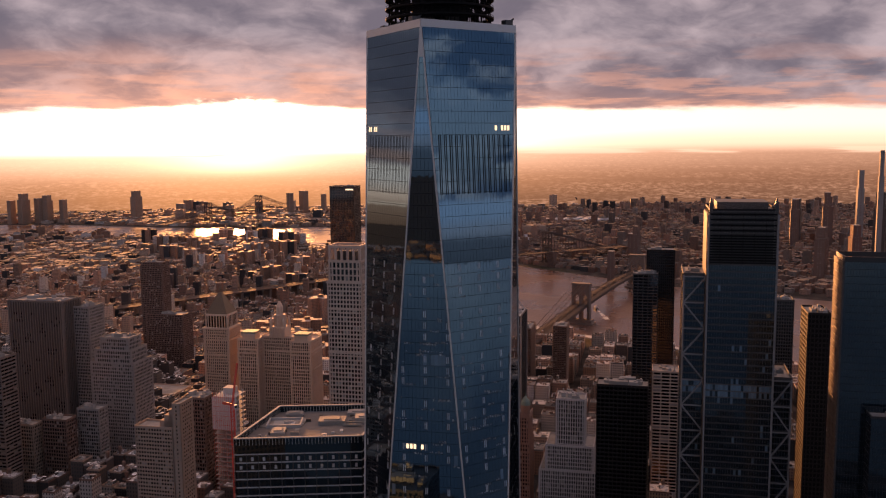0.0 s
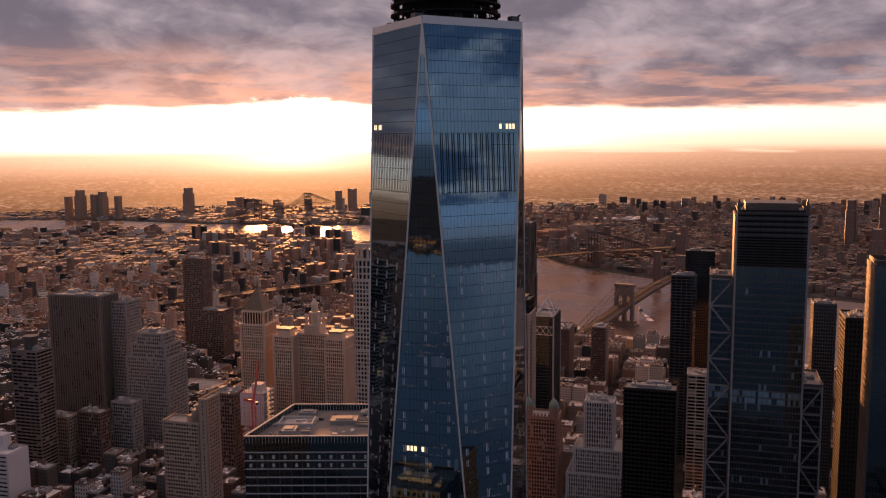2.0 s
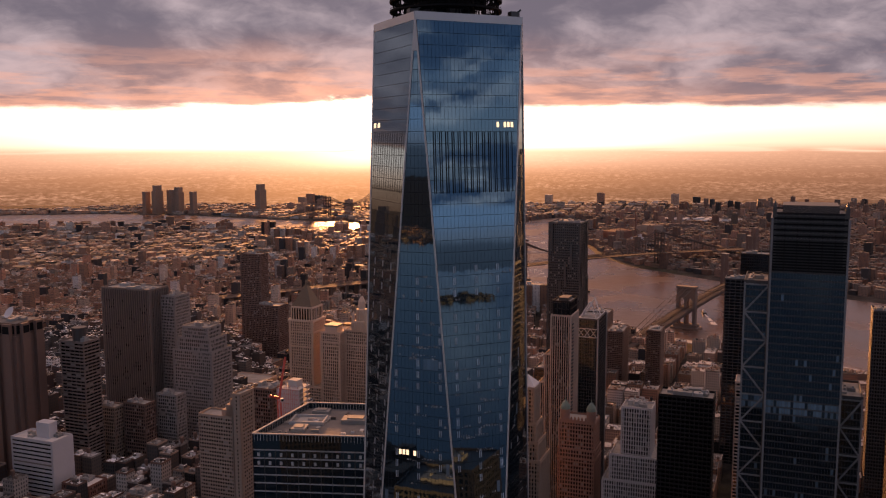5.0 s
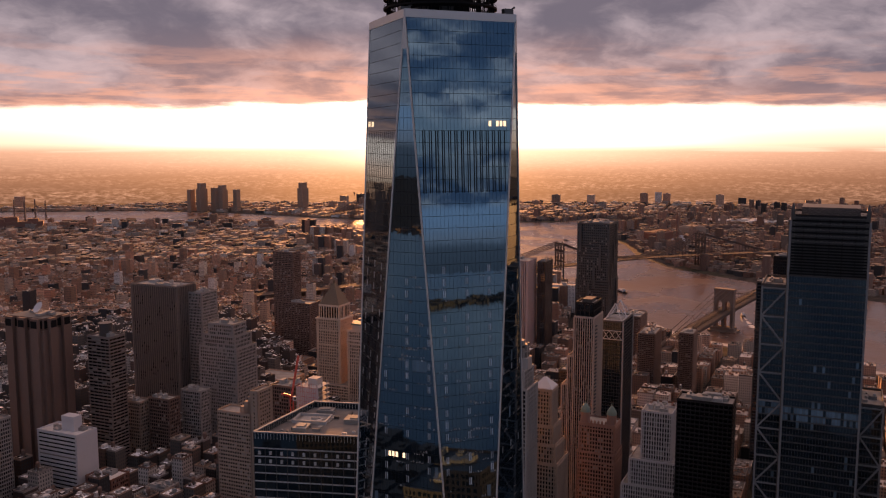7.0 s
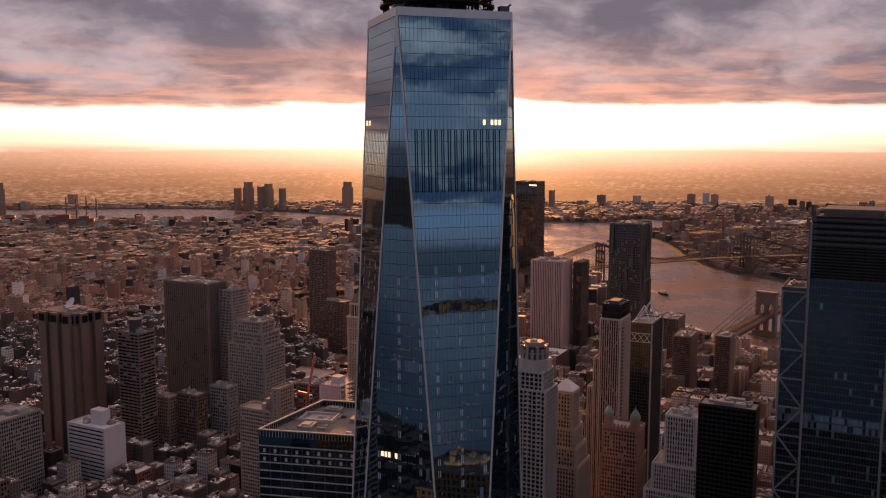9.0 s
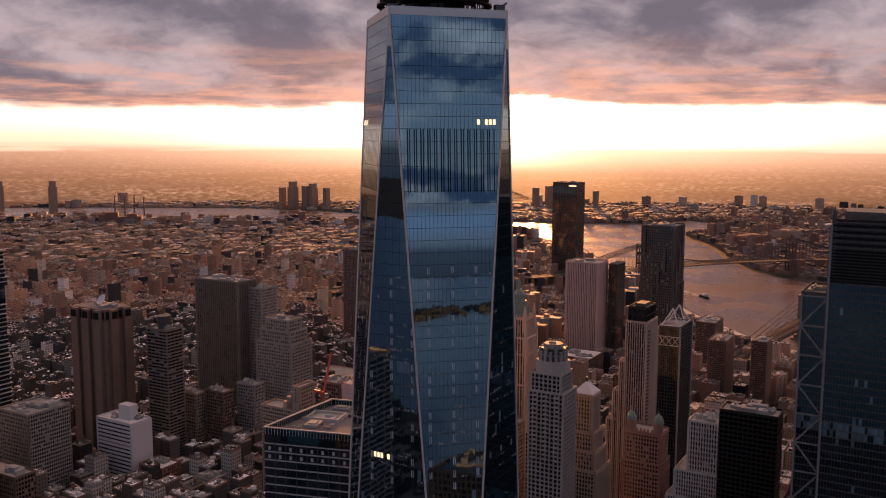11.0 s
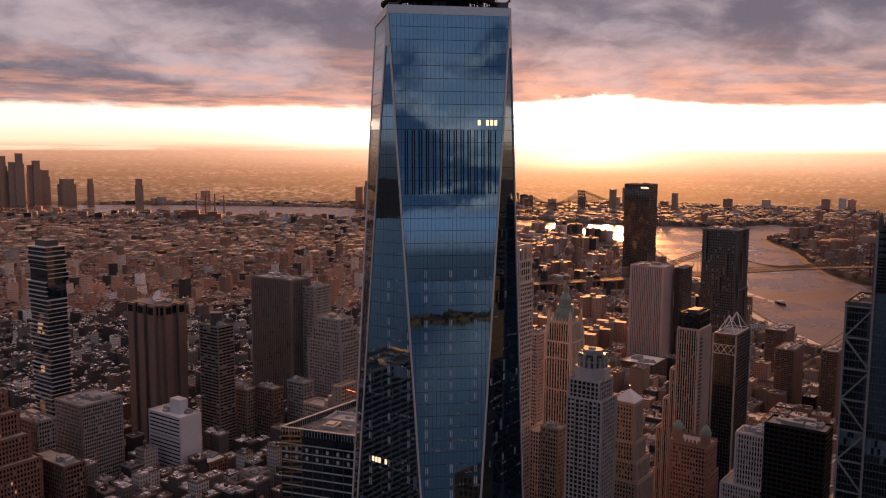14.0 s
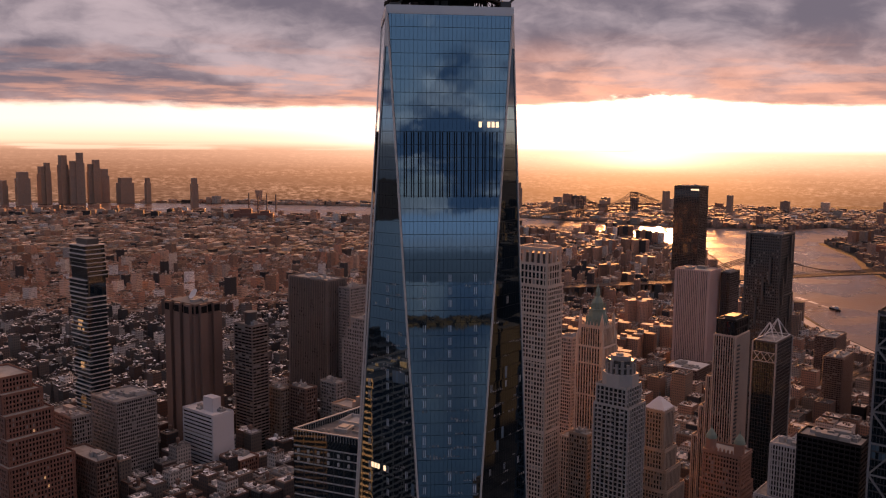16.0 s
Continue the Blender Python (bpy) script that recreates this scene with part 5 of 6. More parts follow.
# blocks at the foot of the towers
LOW = [
    ("brick_loft_block", "dark brick loft block with a flat gravel roof", -105, 546, 22, 14, 121, TANBRICK, 3.0, 3.6),
    ("brick_loft_block", "brown brick loft block with a stair hut", -80, 532, 25, 15, 125, BROWNSTONE, 3.0, 3.6),
    ("pale_loft_block", "pale brick office block with a tall blank wall", -50, 539, 23, 15, 128, GRANITE, 2.8, 3.6),
    ("brick_office_block", "brown brick office with a faded painted wall", 24, 448, 22, 24, 150, BROWNSTONE, 3.0, 3.7),
    ("gold_lit_office", "tan stone office block catching the low sun", 143, 308, 16, 14, 147, TANBRICK, 2.8, 3.6),
    ("pale_stone_office", "pale stone office block behind the gothic tower", 174, 476, 16, 16, 184, LIMESTONE, 2.8, 3.6),
    ("banded_sunlit_office", "pale banded office block with sunlit upper floors", 449, 304, 26, 26, 143, LIMESTONE, 9.0, 3.4),
    ("black_steel_tower", "black steel tower with deep floor grid", 424, 120, 17, 34, 234, BLACK, 3.0, 3.8),
    ("dark_green_tower", "dark tower with a stepped top by the river", 597, 284, 22, 28, 202, CHARCOAL, 3.0, 3.8),
    ("warehouse_block", "grey stone warehouse block with a roof hut", -270, 423, 38, 18, 138, GRANITE, 2.8, 3.8),
    ("long_office_block", "grey brick office block with rows of small panes", -233, 455, 40, 40, 143, GRANITE, 2.6, 3.6),
    ("flat_brick_block", "low dark brick block with a flat roof", -241, 375, 48, 18, 118, BROWNSTONE, 3.0, 3.8),
    ("riverside_flats", "brown balconied apartment slab near the river", 599, 734, 24, 52, 95, BROWNSTONE, 4.0, 2.9),
    ("riverside_flats", "brown balconied apartment slab near the bridge", 640, 700, 20, 40, 98, BROWNSTONE, 4.0, 2.9),
    ("riverside_flats", "brown balconied apartment slab by the bridge ramp", 690, 913, 30, 56, 80, BROWNSTONE, 4.0, 2.9),
    ("police_block", "low brown brick civic block with a pale roof", 467, 910, 52, 56, 38, BROWNSTONE, 4.0, 3.8),
    ("plain_brick_tower", "plain brick tower behind the columned office", 318, 300, 18, 22, 140, BRICK, 3.0, 3.5),
    ("dark_low_tower", "dark office block with a black flat roof", 318, 452, 26, 26, 135, CHARCOAL, 3.0, 3.6),
]
for nm, lb, x, y, w, d, hh, mt, by, st in LOW:
    tower(nm, lb, x, y, w, d, hh, mt, LOUVRE if mt is BLACK else GLASS_W, "building", bay=by, storey=st, pier=0.9, span=1.2, deep=0.6, singles=14, span_out=0.9 if nm == "riverside_flats" else 0.0, roof=PALE_ROOF if "pale roof" in lb else ROOF)


# setback brick telephone building
def setback_brick():
    T = thing("setback_brick_building", -303, 372, -45, "huge red-brown brick building with many stepped setbacks", "building")
    FOOT.append((-303, 372, 75))
    for w, d, z0, z1 in ((112, 52, 0, 128), (98, 44, 128, 146), (80, 38, 146, 162), (60, 32, 162, 176), (40, 26, 176, 187)):
        facade(T, 0, 0, w, d, z0, z1, BRICK, GLASS_W, bay=3.2, storey=3.9, pier=1.5, span=1.5, singles=40, lit=0.006)


setback_brick()


# tall thin slab with a stepped top
def slab_with_steps():
    T = thing("stepped_slab_office", -29, 364, -45, "tan brick slab office with a narrow taller end", "office")
    FOOT.append((-29, 364, 36))
    facade(T, -4, 0, 32, 17, 0, 155, TANBRICK, GLASS_W, bay=2.8, storey=3.3, pier=0.9, span=1.6, singles=120)
    facade(T, 15.5, 2, 7, 20, 0, 174, TANBRICK, GLASS_W, bay=3.4, storey=3.3, pier=1.6, span=1.6, singles=40)
    for q in range(3):
        part("setback", Shape().box(4 + q * 3, 2, 155, 160 + 4.5 * q, 10 - 2 * q, 12), TANBRICK, T)


slab_with_steps()


# concrete frame going up beside the crane
def building_frame():
    T = thing("concrete_frame", 36, 402, -45, "unfinished concrete building frame wrapped in scaffold", "building site")
    FOOT.append((36, 402, 26))
    for q in range(38):
        part("floor_slab", Shape().box(0, 0, 12 + q * 4.0, 12.4 + q * 4.0, 20, 20, bottom=True), CONCRETE, T)
    for a in (-8, 0, 8):
        for c in (-8, 0, 8):
            part("column", Shape().box(a, c, 0, 163, 0.9, 0.9), CONCRETE, T)
    part("core", Shape().box(0, 2, 0, 166, 9, 9), CONCRETE, T)
    for q in range(6):
        part("net_panel", Shape().box(-9.4 + q * 3.7, -10.3, 132, 160, 3.4, 0.12), WHITE, T)
    sc = Shape()
    for q in range(12):
        sc.bar((-10 + q * 1.8, -10.8, 0), (-10 + q * 1.8, -10.8, 164), 0.15)
    for q in range(40):
        sc.bar((-10, -10.8, 4 * q + 4), (10, -10.8, 4 * q + 4), 0.15)
    part("scaffold", sc, REDPAINT, T)


building_frame()


# temple-fronted court
def temple_court():
    T = thing("columned_court", 70, 760, -45, "low stone court building with a columned portico", "courthouse")
    FOOT.append((70, 760, 40))
    facade(T, 0, 0, 52, 40, 0, 74, TERRA, GLASS_W, bay=4, storey=5, pier=1.6, span=1.8, singles=20)
    for q in range(9):
        part("column", Shape().disc(-16 + q * 4, -22.5, 44, 66, 1.1, 10), TERRA, T)
    part("portico_floor", Shape().box(0, -22.5, 0, 44, 38, 6), TERRA, T)
    part("entablature", Shape().box(0, -22.5, 66, 69, 38, 6, bottom=True), TERRA, T)
    sh = Shape()
    sh.face([(-19, -25.5, 69), (19, -25.5, 69), (0, -25.5, 76)])
    sh.face([(-19, -19.5, 69), (0, -19.5, 76), (19, -19.5, 69)])
    sh.face([(-19, -25.5, 69), (0, -25.5, 76), (0, -19.5, 76), (-19, -19.5, 69)])
    sh.face([(19, -25.5, 69), (19, -19.5, 69), (0, -19.5, 76), (0, -25.5, 76)])
    part("pediment", sh, TERRA, T)


temple_court()


# twin-domed office beside the park
def twin_domes():
    T = thing("twin_domed_office", 254, 290, -45, "tan brick office building with two small copper domes", "office")
    FOOT.append((254, 290, 34))
    facade(T, -2, 0, 32, 26, 0, 112, PINKBRICK, GLASS_W, bay=2.8, storey=3.6, pier=1.2, span=1.3, singles=90, belts=(104,))
    facade(T, -2, -1, 30, 22, 112, 136, PINKBRICK, GLASS_W, bay=2.8, storey=3.6, pier=1.2, span=1.3, singles=60, belts=(134.6,))
    for a in (-13, 9):
        part("turret", Shape().disc(a, -6, 136, 145, 4.0, 14), PINKBRICK, T)
        dome = part("dome", Shape().disc(a, -6, 145, 148, 4.4, 14, 0.82).disc(a, -6, 148, 150.5, 3.6, 14, 0.55).disc(a, -6, 150.5, 152, 2.0, 14, 0.4), COPPER, T, "green copper dome")
        part("finial", Shape().disc(a, -6, 152, 155, 0.5, 8, 0.3), COPPER, dome)
    for q in range(6):
        part("dormer", Shape().box(-9.5 + 3 * q, -11.5, 136, 139, 1.6, 1.2).box(-9.5 + 3 * q, -11.5, 139, 140.4, 1.6, 1.2, scale=0.1), PINKBRICK, T)


twin_domes()


# brick loft with fire escapes, and a ribbed stone loft beside it
def brick_loft():
    T = tower("brick_loft_building", "red brick loft building with black fire escapes and pale roof", -133, 449, 28, 22, 86, BRICK, GLASS_W, "building", bay=2.8, storey=4.0, pier=1.2, span=1.5, deep=0.5, singles=24, roof=PALE_ROOF, units=7)
    for k, u in enumerate((-8, 6)):
        esc = part("fire_escape", Shape().bar((u - 1.8, -12.2, 52), (u - 1.8, -12.2, 84), 0.15).bar((u + 1.8, -12.2, 52), (u + 1.8, -12.2, 84), 0.15), CHARCOAL, T, "black iron fire escape")
        for q in range(7):
            part("landing", Shape().box(u, -11.7, 56 + 4 * q, 56.2 + 4 * q, 4.0, 1.2, bottom=True), CHARCOAL, esc)
            f = 1 if q % 2 else -1
            part("stair", Shape().bar((u - 1.6 * f, -11.8, 56.2 + 4 * q), (u + 1.6 * f, -11.8, 60 + 4 * q), 0.5, 0.15), CHARCOAL, esc)
    tower("ribbed_loft_building", "grey stone loft building with tall narrow ribs", -91, 412, 20, 18, 84, GRANITE, GLASS_W, "building", bay=2.0, storey=4.4, pier=0.7, span=0.9, deep=0.7, pier_out=0.4, span_out=-0.3, singles=20, units=6, roof=ROOF)


brick_loft()

# ---- bridges ----
def stone_bridge():
    ax, ay, ang = 979.0, 1049.0, radians(33)
    T = thing("stone_suspension_bridge", ax, ay, math.degrees(ang), "granite towered suspension bridge with a long lit roadway", "bridge")
    span = 486.0

    def pier_tower(x0):
        # two pointed arches through a granite tower; local x runs along the deck
        tw = part("stone_tower", Shape().box(x0, 0, -2, 9, 20, 46), STONE_BRIDGE, T, "granite bridge tower with two pointed arches")
        for yy, w in ((-16.2, 5.6), (0, 6.0), (16.2, 5.6)):
            part("tower_leg", Shape().box(x0, yy, -1, 66, 13, w, scale=0.96), STONE_BRIDGE, tw)
        part("tower_plinth", Shape().box(x0, 0, -2, 3, 30, 54), STONE_BRIDGE, tw)
        for s in (-1, 1):
            sh = Shape()
            for i in range(6):
                t0, t1 = i / 6, (i + 1) / 6
                for g in (-1, 1):
                    y0, y1 = s * 8.1 + g * 5.3 * (1 - t0 ** 1.6), s * 8.1 + g * 5.3 * (1 - t1 ** 1.6)
                    edge = s * 8.1 + g * 5.6
                    sh.box(x0, (max(y0, y1, key=abs) * 0 + (y1 + edge) / 2), 54 + 9 * t0, 54 + 9 * t1, 12, abs(edge - y1) + 0.02, bottom=True)
            part("pointed_arch", sh, STONE_BRIDGE, tw)
        part("tower_top", Shape().box(x0, 0, 63, 79, 12, 37), STONE_BRIDGE, tw)
        part("cornice", Shape().box(x0, 0, 79, 83, 14.5, 39.5, bottom=True), STONE_BRIDGE, tw)

    pier_tower(0.0)
    pier_tower(span)

    def deck_z(x):
        return 38 + 5 * math.sin(max(0, min(1, x / span)) * math.pi) - max(0, -x) * 0.045 - max(0, x - span) * 0.045

    for s in (-1, 1):
        road = Shape()
        for k in range(-26, 62):
            x0, x1 = k * 18.0, k * 18.0 + 18
            road.bar((x0, s * 8, deck_z(x0)), (x1, s * 8, deck_z(x1)), 12.5, 4.6)
        part("roadway", road, BRIDGE_STEEL, T)
    rail = Shape()
    for k in range(-26, 62):
        x0, x1 = k * 18.0, k * 18.0 + 18
        for yy in (-14, -3, 3, 14):
            rail.bar((x0, yy, deck_z(x0) + 4.2), (x1, yy, deck_z(x1) + 4.2), 0.7)
            rail.bar((x0, yy, deck_z(x0)), (x0 + 9, yy, deck_z(x0) + 4.2), 0.4).bar((x0 + 9, yy, deck_z(x0) + 4.2), (x1, yy, deck_z(x1)), 0.4)
    part("truss_rail", rail, BRIDGE_STEEL, T)
    for yy in (-14, -4, 4, 14):
        cb = Shape()
        for k in range(-16, 44):
            def cz(x):
                if x < 0:
                    return 82 + (x / 290) * 52
                if x > span:
                    return 82 - ((x - span) / 290) * 52
                return 46 + 36 * (2 * x / span - 1) ** 2
            x0, x1 = k * 18.0, k * 18.0 + 18
            cb.bar((x0, yy, max(cz(x0), deck_z(x0))), (x1, yy, max(cz(x1), deck_z(x1))), 0.7)
            cb.bar((x0, yy, max(cz(x0), deck_z(x0))), (x0, yy, deck_z(x0)), 0.18)
        part("cable", cb, BRIDGE_STEEL, T)
    for k in range(-20, -8):
        part("approach_arch", Shape().box(k * 26.0, 0, 0, deck_z(k * 26.0) - 1.6, 9, 26), STONE_BRIDGE, T)


stone_bridge()


def steel_bridge(name, label, x, y, x2, y2, tower_h, deck, wide, approach=False):
    ang = math.atan2(y2 - y, x2 - x)
    span = math.dist((x, y), (x2, y2))
    T = thing(name, x, y, math.degrees(ang), label, "bridge")
    for x0 in (0.0, span):
        tw = part("steel_tower", Shape().box(x0, 0, -2, 10, 20, wide + 12), STONE_BRIDGE, T, "steel bridge tower on a stone pier")
        for yy in (-wide / 2, -wide / 6, wide / 6, wide / 2):
            part("tower_leg", Shape().bar((x0, yy, 0), (x0, yy, tower_h), 3.0), BRIDGE_STEEL, tw)
        for z in (deck + 14, tower_h - 20, tower_h - 3):
            part("tower_beam", Shape().bar((x0, -wide / 2, z), (x0, wide / 2, z), 2.4, 5.0), BRIDGE_STEEL, tw)
        br = Shape()
        for q in (-1, 1):
            for z in (deck + 16, deck + 30):
                br.bar((x0, q * wide / 2, z), (x0, q * wide / 6, z + 13), 1.0).bar((x0, q * wide / 6, z), (x0, q * wide / 2, z + 13), 1.0)
        part("tower_brace", br, BRIDGE_STEEL, tw)
        for yy in (-wide / 3, wide / 3):
            part("finial", Shape().disc(x0, yy, tower_h, tower_h + 5, 1.6, 8, 0.2), BRIDGE_STEEL, tw)
    dk = Shape()
    for k in range(-72 if approach else -30, 70):
        x0, x1 = span * k / 40, span * (k + 1) / 40

        def dz(q):
            return deck + 4 * math.sin(math.pi * max(0, min(1, q / span))) - 0.012 * max(0, -q) - 0.03 * max(0, q - span)
        dk.bar((x0, 0, dz(x0)), (x1, 0, dz(x1)), wide, 2.2)
        for yy in (-wide / 2, wide / 2):
            dk.bar((x0, yy, dz(x0) + 6), (x1, yy, dz(x1) + 6), 0.8)
            dk.bar((x0, yy, dz(x0)), ((x0 + x1) / 2, yy, dz(x0) + 6), 0.5).bar(((x0 + x1) / 2, yy, dz(x0) + 6), (x1, yy, dz(x1)), 0.5)
    part("deck", dk, BRIDGE_STEEL, T)
    if approach:
        for q in range(2, 24):
            part("viaduct_pier", Shape().box(-36 * q, 0, 0, deck - 1.2 - 0.012 * 36 * q, 5, wide * 0.8), STONE_BRIDGE, T)
    for yy in (-wide / 2, -wide / 6, wide / 6, wide / 2):
        cb = Shape()

        def cz(q):
            if q < 0:
                return tower_h + q / (span * 0.5) * (tower_h - deck)
            if q > span:
                return tower_h - (q - span) / (span * 0.5) * (tower_h - deck)
            return deck + 9 + (tower_h - deck - 9) * (2 * q / span - 1) ** 2
        for k in range(-20, 60):
            x0, x1 = span * k / 40, span * (k + 1) / 40
            cb.bar((x0, yy, cz(x0)), (x1, yy, cz(x1)), 1.7)
            cb.bar((x0, yy, cz(x0)), (x0, yy, deck), 0.4)
        part("cable", cb, BRIDGE_STEEL, T)


steel_bridge("blue_steel_bridge", "steel suspension bridge with latticed towers over the river", 965, 1685, 1440, 1740, 102, 41, 36, True)
for q in range(1, 24):
    FOOT.append((965 - 0.993 * 36 * q, 1685 - 0.115 * 36 * q, 27))
steel_bridge("far_steel_bridge", "distant steel suspension bridge in the haze", 1040, 3700, 1420, 4080, 100, 40, 36)


# ---- the low city ----
def near_houses(x, y):
    """The stretch of low houses that the flight passes nearest."""
    return -330 < x < 60 and 300 < y < 505 - 0.35 * x or 120 < x < 470 and 250 < y < 640


def loft_house(x, y, w, d, rot, g, h, mat, rnd):
    T = thing("loft_house", x, y, math.degrees(rot), "low brick loft house with a flat cluttered roof", "house", "low houses below the towers")
    top = g + h
    part("body", Shape().box(0, 0, max(0, g - 8), top, w, d), mat, T)
    rim = Shape()
    for a, b, ww, dd in ((0, -d / 2 + 0.2, w + 0.3, 0.5), (0, d / 2 - 0.2, w + 0.3, 0.5), (-w / 2 + 0.2, 0, 0.5, d - 0.6), (w / 2 - 0.2, 0, 0.5, d - 0.6)):
        rim.box(a, b, top - 0.5, top + 1.0, ww, dd, bottom=True)
    part("cornice", rim, (GRANITE, BROWNSTONE, TANBRICK)[rnd.randint(0, 2)], T)
    for q in range(rnd.randint(2, 3)):
        a, b = rnd.uniform(-0.3, 0.3) * w, rnd.uniform(-0.3, 0.3) * d
        part("roof_hut", Shape().box(a, b, top - 0.1, top + rnd.uniform(1.0, 3.4), rnd.uniform(1.4, 4.2), rnd.uniform(1.4, 4.2)), (mat, PLANT, PALE_ROOF)[rnd.randint(0, 2)], T)
    clutter = Shape()
    for q in range(rnd.randint(8, 16)):
        a, b = rnd.uniform(-0.4, 0.4) * w, rnd.uniform(-0.4, 0.4) * d
        clutter.box(a, b, top - 0.1, top + rnd.uniform(0.3, 1.1), rnd.uniform(0.5, 2.4), rnd.uniform(0.4, 1.6))
    tagged(part("roof_clutter", clutter, (PLANT, PALE_ROOF, CHARCOAL, WHITE)[rnd.randint(0, 3)], T), kind="stuff")
    if rnd.random() < 0.2:
        a, b = rnd.uniform(-0.3, 0.3) * w, rnd.uniform(-0.3, 0.3) * d
        part("water_tank", Shape().box(a, b, top, top + 2.5, 1.6, 1.6).disc(a, b, top + 2.5, top + 6.3, 1.7, 10).disc(a, b, top + 6.3, top + 7.6, 1.8, 10, 0.1), BROWNSTONE, T, "wooden roof water tank")


def district(name, label, cells, mat, seed, low, high, odd=0.03, odd_h=(40, 70), fine=True):
    """Rows of small flat-roofed houses, each with a parapet and roof huts."""
    rnd = random.Random(seed)
    sh = Shape()
    for x, y, w, d, rot in cells:
        h = rnd.uniform(low, high) * rnd.choice((0.8, 1.0, 1.0, 1.15))
        if rnd.random() < odd:
            h = rnd.uniform(*odd_h)
        g = ground_z(x, y)
        if fine and near_houses(x, y):
            loft_house(x, y, w, d, rot, g, h, mat, rnd)
            continue
        h += g
        sh.box(x, y, max(0, g - 8), h, w, d, rot)
        if fine:
            c, s = math.cos(rot), math.sin(rot)
            t, e = 0.5, 1.0
            for a, b, ww, dd in ((0, -d / 2 + t / 2, w, t), (0, d / 2 - t / 2, w, t), (-w / 2 + t / 2, 0, t, d), (w / 2 - t / 2, 0, t, d)):
                sh.box(x + c * a - s * b, y + s * a + c * b, h, h + e, ww, dd, rot)
            for q in range(rnd.randint(4, 9)):
                a, b = rnd.uniform(-0.35, 0.35) * w, rnd.uniform(-0.35, 0.35) * d
                sh.box(x + c * a - s * b, y + s * a + c * b, h - 0.1, h + rnd.uniform(0.6, 3.6), rnd.uniform(0.8, 4.0), rnd.uniform(0.8, 4.0), rot)
            if rnd.random() < 0.12:
                a, b = rnd.uniform(-0.3, 0.3) * w, rnd.uniform(-0.3, 0.3) * d
                px, py = x + c * a - s * b, y + s * a + c * b
                sh.disc(px, py, h + 2.5, h + 6.5, 1.7, 8).disc(px, py, h + 6.5, h + 7.8, 1.8, 8, 0.1)
                sh.box(px, py, h, h + 2.5, 1.6, 1.6)
        elif rnd.random() < 0.6:
            sh.box(x + rnd.uniform(-4, 4), y + rnd.uniform(-4, 4), h - 0.1, h + rnd.uniform(2, 4), w * 0.3, d * 0.3, rot)
    tagged(part(name, sh, mat), label, "houses", kind="stuff")


def cells_of(seed, rot, step, street, test, x0, x1, y0, y1, block=(4, 2)):
    rnd = random.Random(seed)
    c, s = math.cos(rot), math.sin(rot)
    out = []
    R = 6500
    du = block[0] * step + street
    dv = block[1] * step * 1.2 + street
    nu, nv = int(R / du), int(R / dv)
    for bi in range(-nu, nu):
        for bj in range(-nv, nv):
            bx, by = bi * du, bj * dv
            px, py = c * bx - s * by, s * bx + c * by
            if not (x0 - 100 < px < x1 + 100 and y0 - 100 < py < y1 + 100):
                continue
            for i in range(block[0]):
                for j in range(block[1]):
                    u, v = bx + i * step, by + j * step * 1.2
                    x, y = c * u - s * v, s * u + c * v
                    if not (x0 < x < x1 and y0 < y < y1) or not test(x, y):
                        continue
                    if rnd.random() < 0.05:
                        continue
                    out.append((x, y, step * rnd.uniform(0.78, 0.99), step * 1.2 * rnd.uniform(0.7, 0.98), rot))
    return out


def seen(x, y):
    """Inside the sweep of the flight."""
    a = math.degrees(math.atan2(y + 330, x + 110))
    return 22 < a < 128 and math.hypot(x + 110, y + 330) < 5150


def free(x, y, pad=0):
    return all((x - a) ** 2 + (y - b) ** 2 > (r + pad) ** 2 for a, b, r in FOOT)


def on_manhattan(x, y):
    return seen(x, y) and not in_poly(x, y, RIVER) and (y < 700 and x < 1000 or in_poly(x, y, [(-4200, -1400)] + MANHATTAN + [(-4200, 4700)]))


def near_shore(x, y):
    return in_poly(x + 70, y + 40, RIVER) or in_poly(x + 30, y + 60, RIVER)


def west_of(x, y):
    return on_manhattan(x, y) and free(x, y) and not near_shore(x, y)


# housing slabs in the glow east of the gothic tower, and along the bank
SLABS = [(330, 900), (372, 968), (300, 985), (352, 1045), (412, 1048), (394, 1118), (455, 1092), (330, 1112), (272, 1062), (436, 1172), (500, 1140), (376, 1196), (290, 1160), (560, 1110)]
for x, y in SLABS:
    FOOT.append((x, y, 30))
A45 = radians(-45)
district("tribeca_houses", "crowded low brick and stone houses with flat gravel roofs", cells_of(1, A45, 12.5, 12, lambda x, y: west_of(x, y) and x < 120, -900, 120, 300, 1150, (7, 3)), HOUSES, 11, 16, 34, 0.01, (40, 48))
district("downtown_houses", "mixed brick and stone office blocks with flat roofs", cells_of(2, A45, 21, 14, lambda x, y: west_of(x, y) and x >= 120, 120, 1000, 250, 1150, (4, 2)), HOUSES_EAST, 12, 14, 36, 0.03, (45, 62))
district("east_side_houses", "crowded low tenements with mixed flat roofs", cells_of(3, radians(-32), 16, 13, lambda x, y: west_of(x, y), -1400, 1250, 1150, 2300, (6, 2)), HOUSES_EAST, 13, 12, 27, 0.06, (34, 62))
district("far_east_side_houses", "far crowded tenement roofs in low light", cells_of(4, radians(-28), 26, 16, lambda x, y: west_of(x, y), -3400, 1250, 2300, 4700, (6, 2)), HOUSES_FAR, 14, 12, 24, 0.02, (30, 46), False)


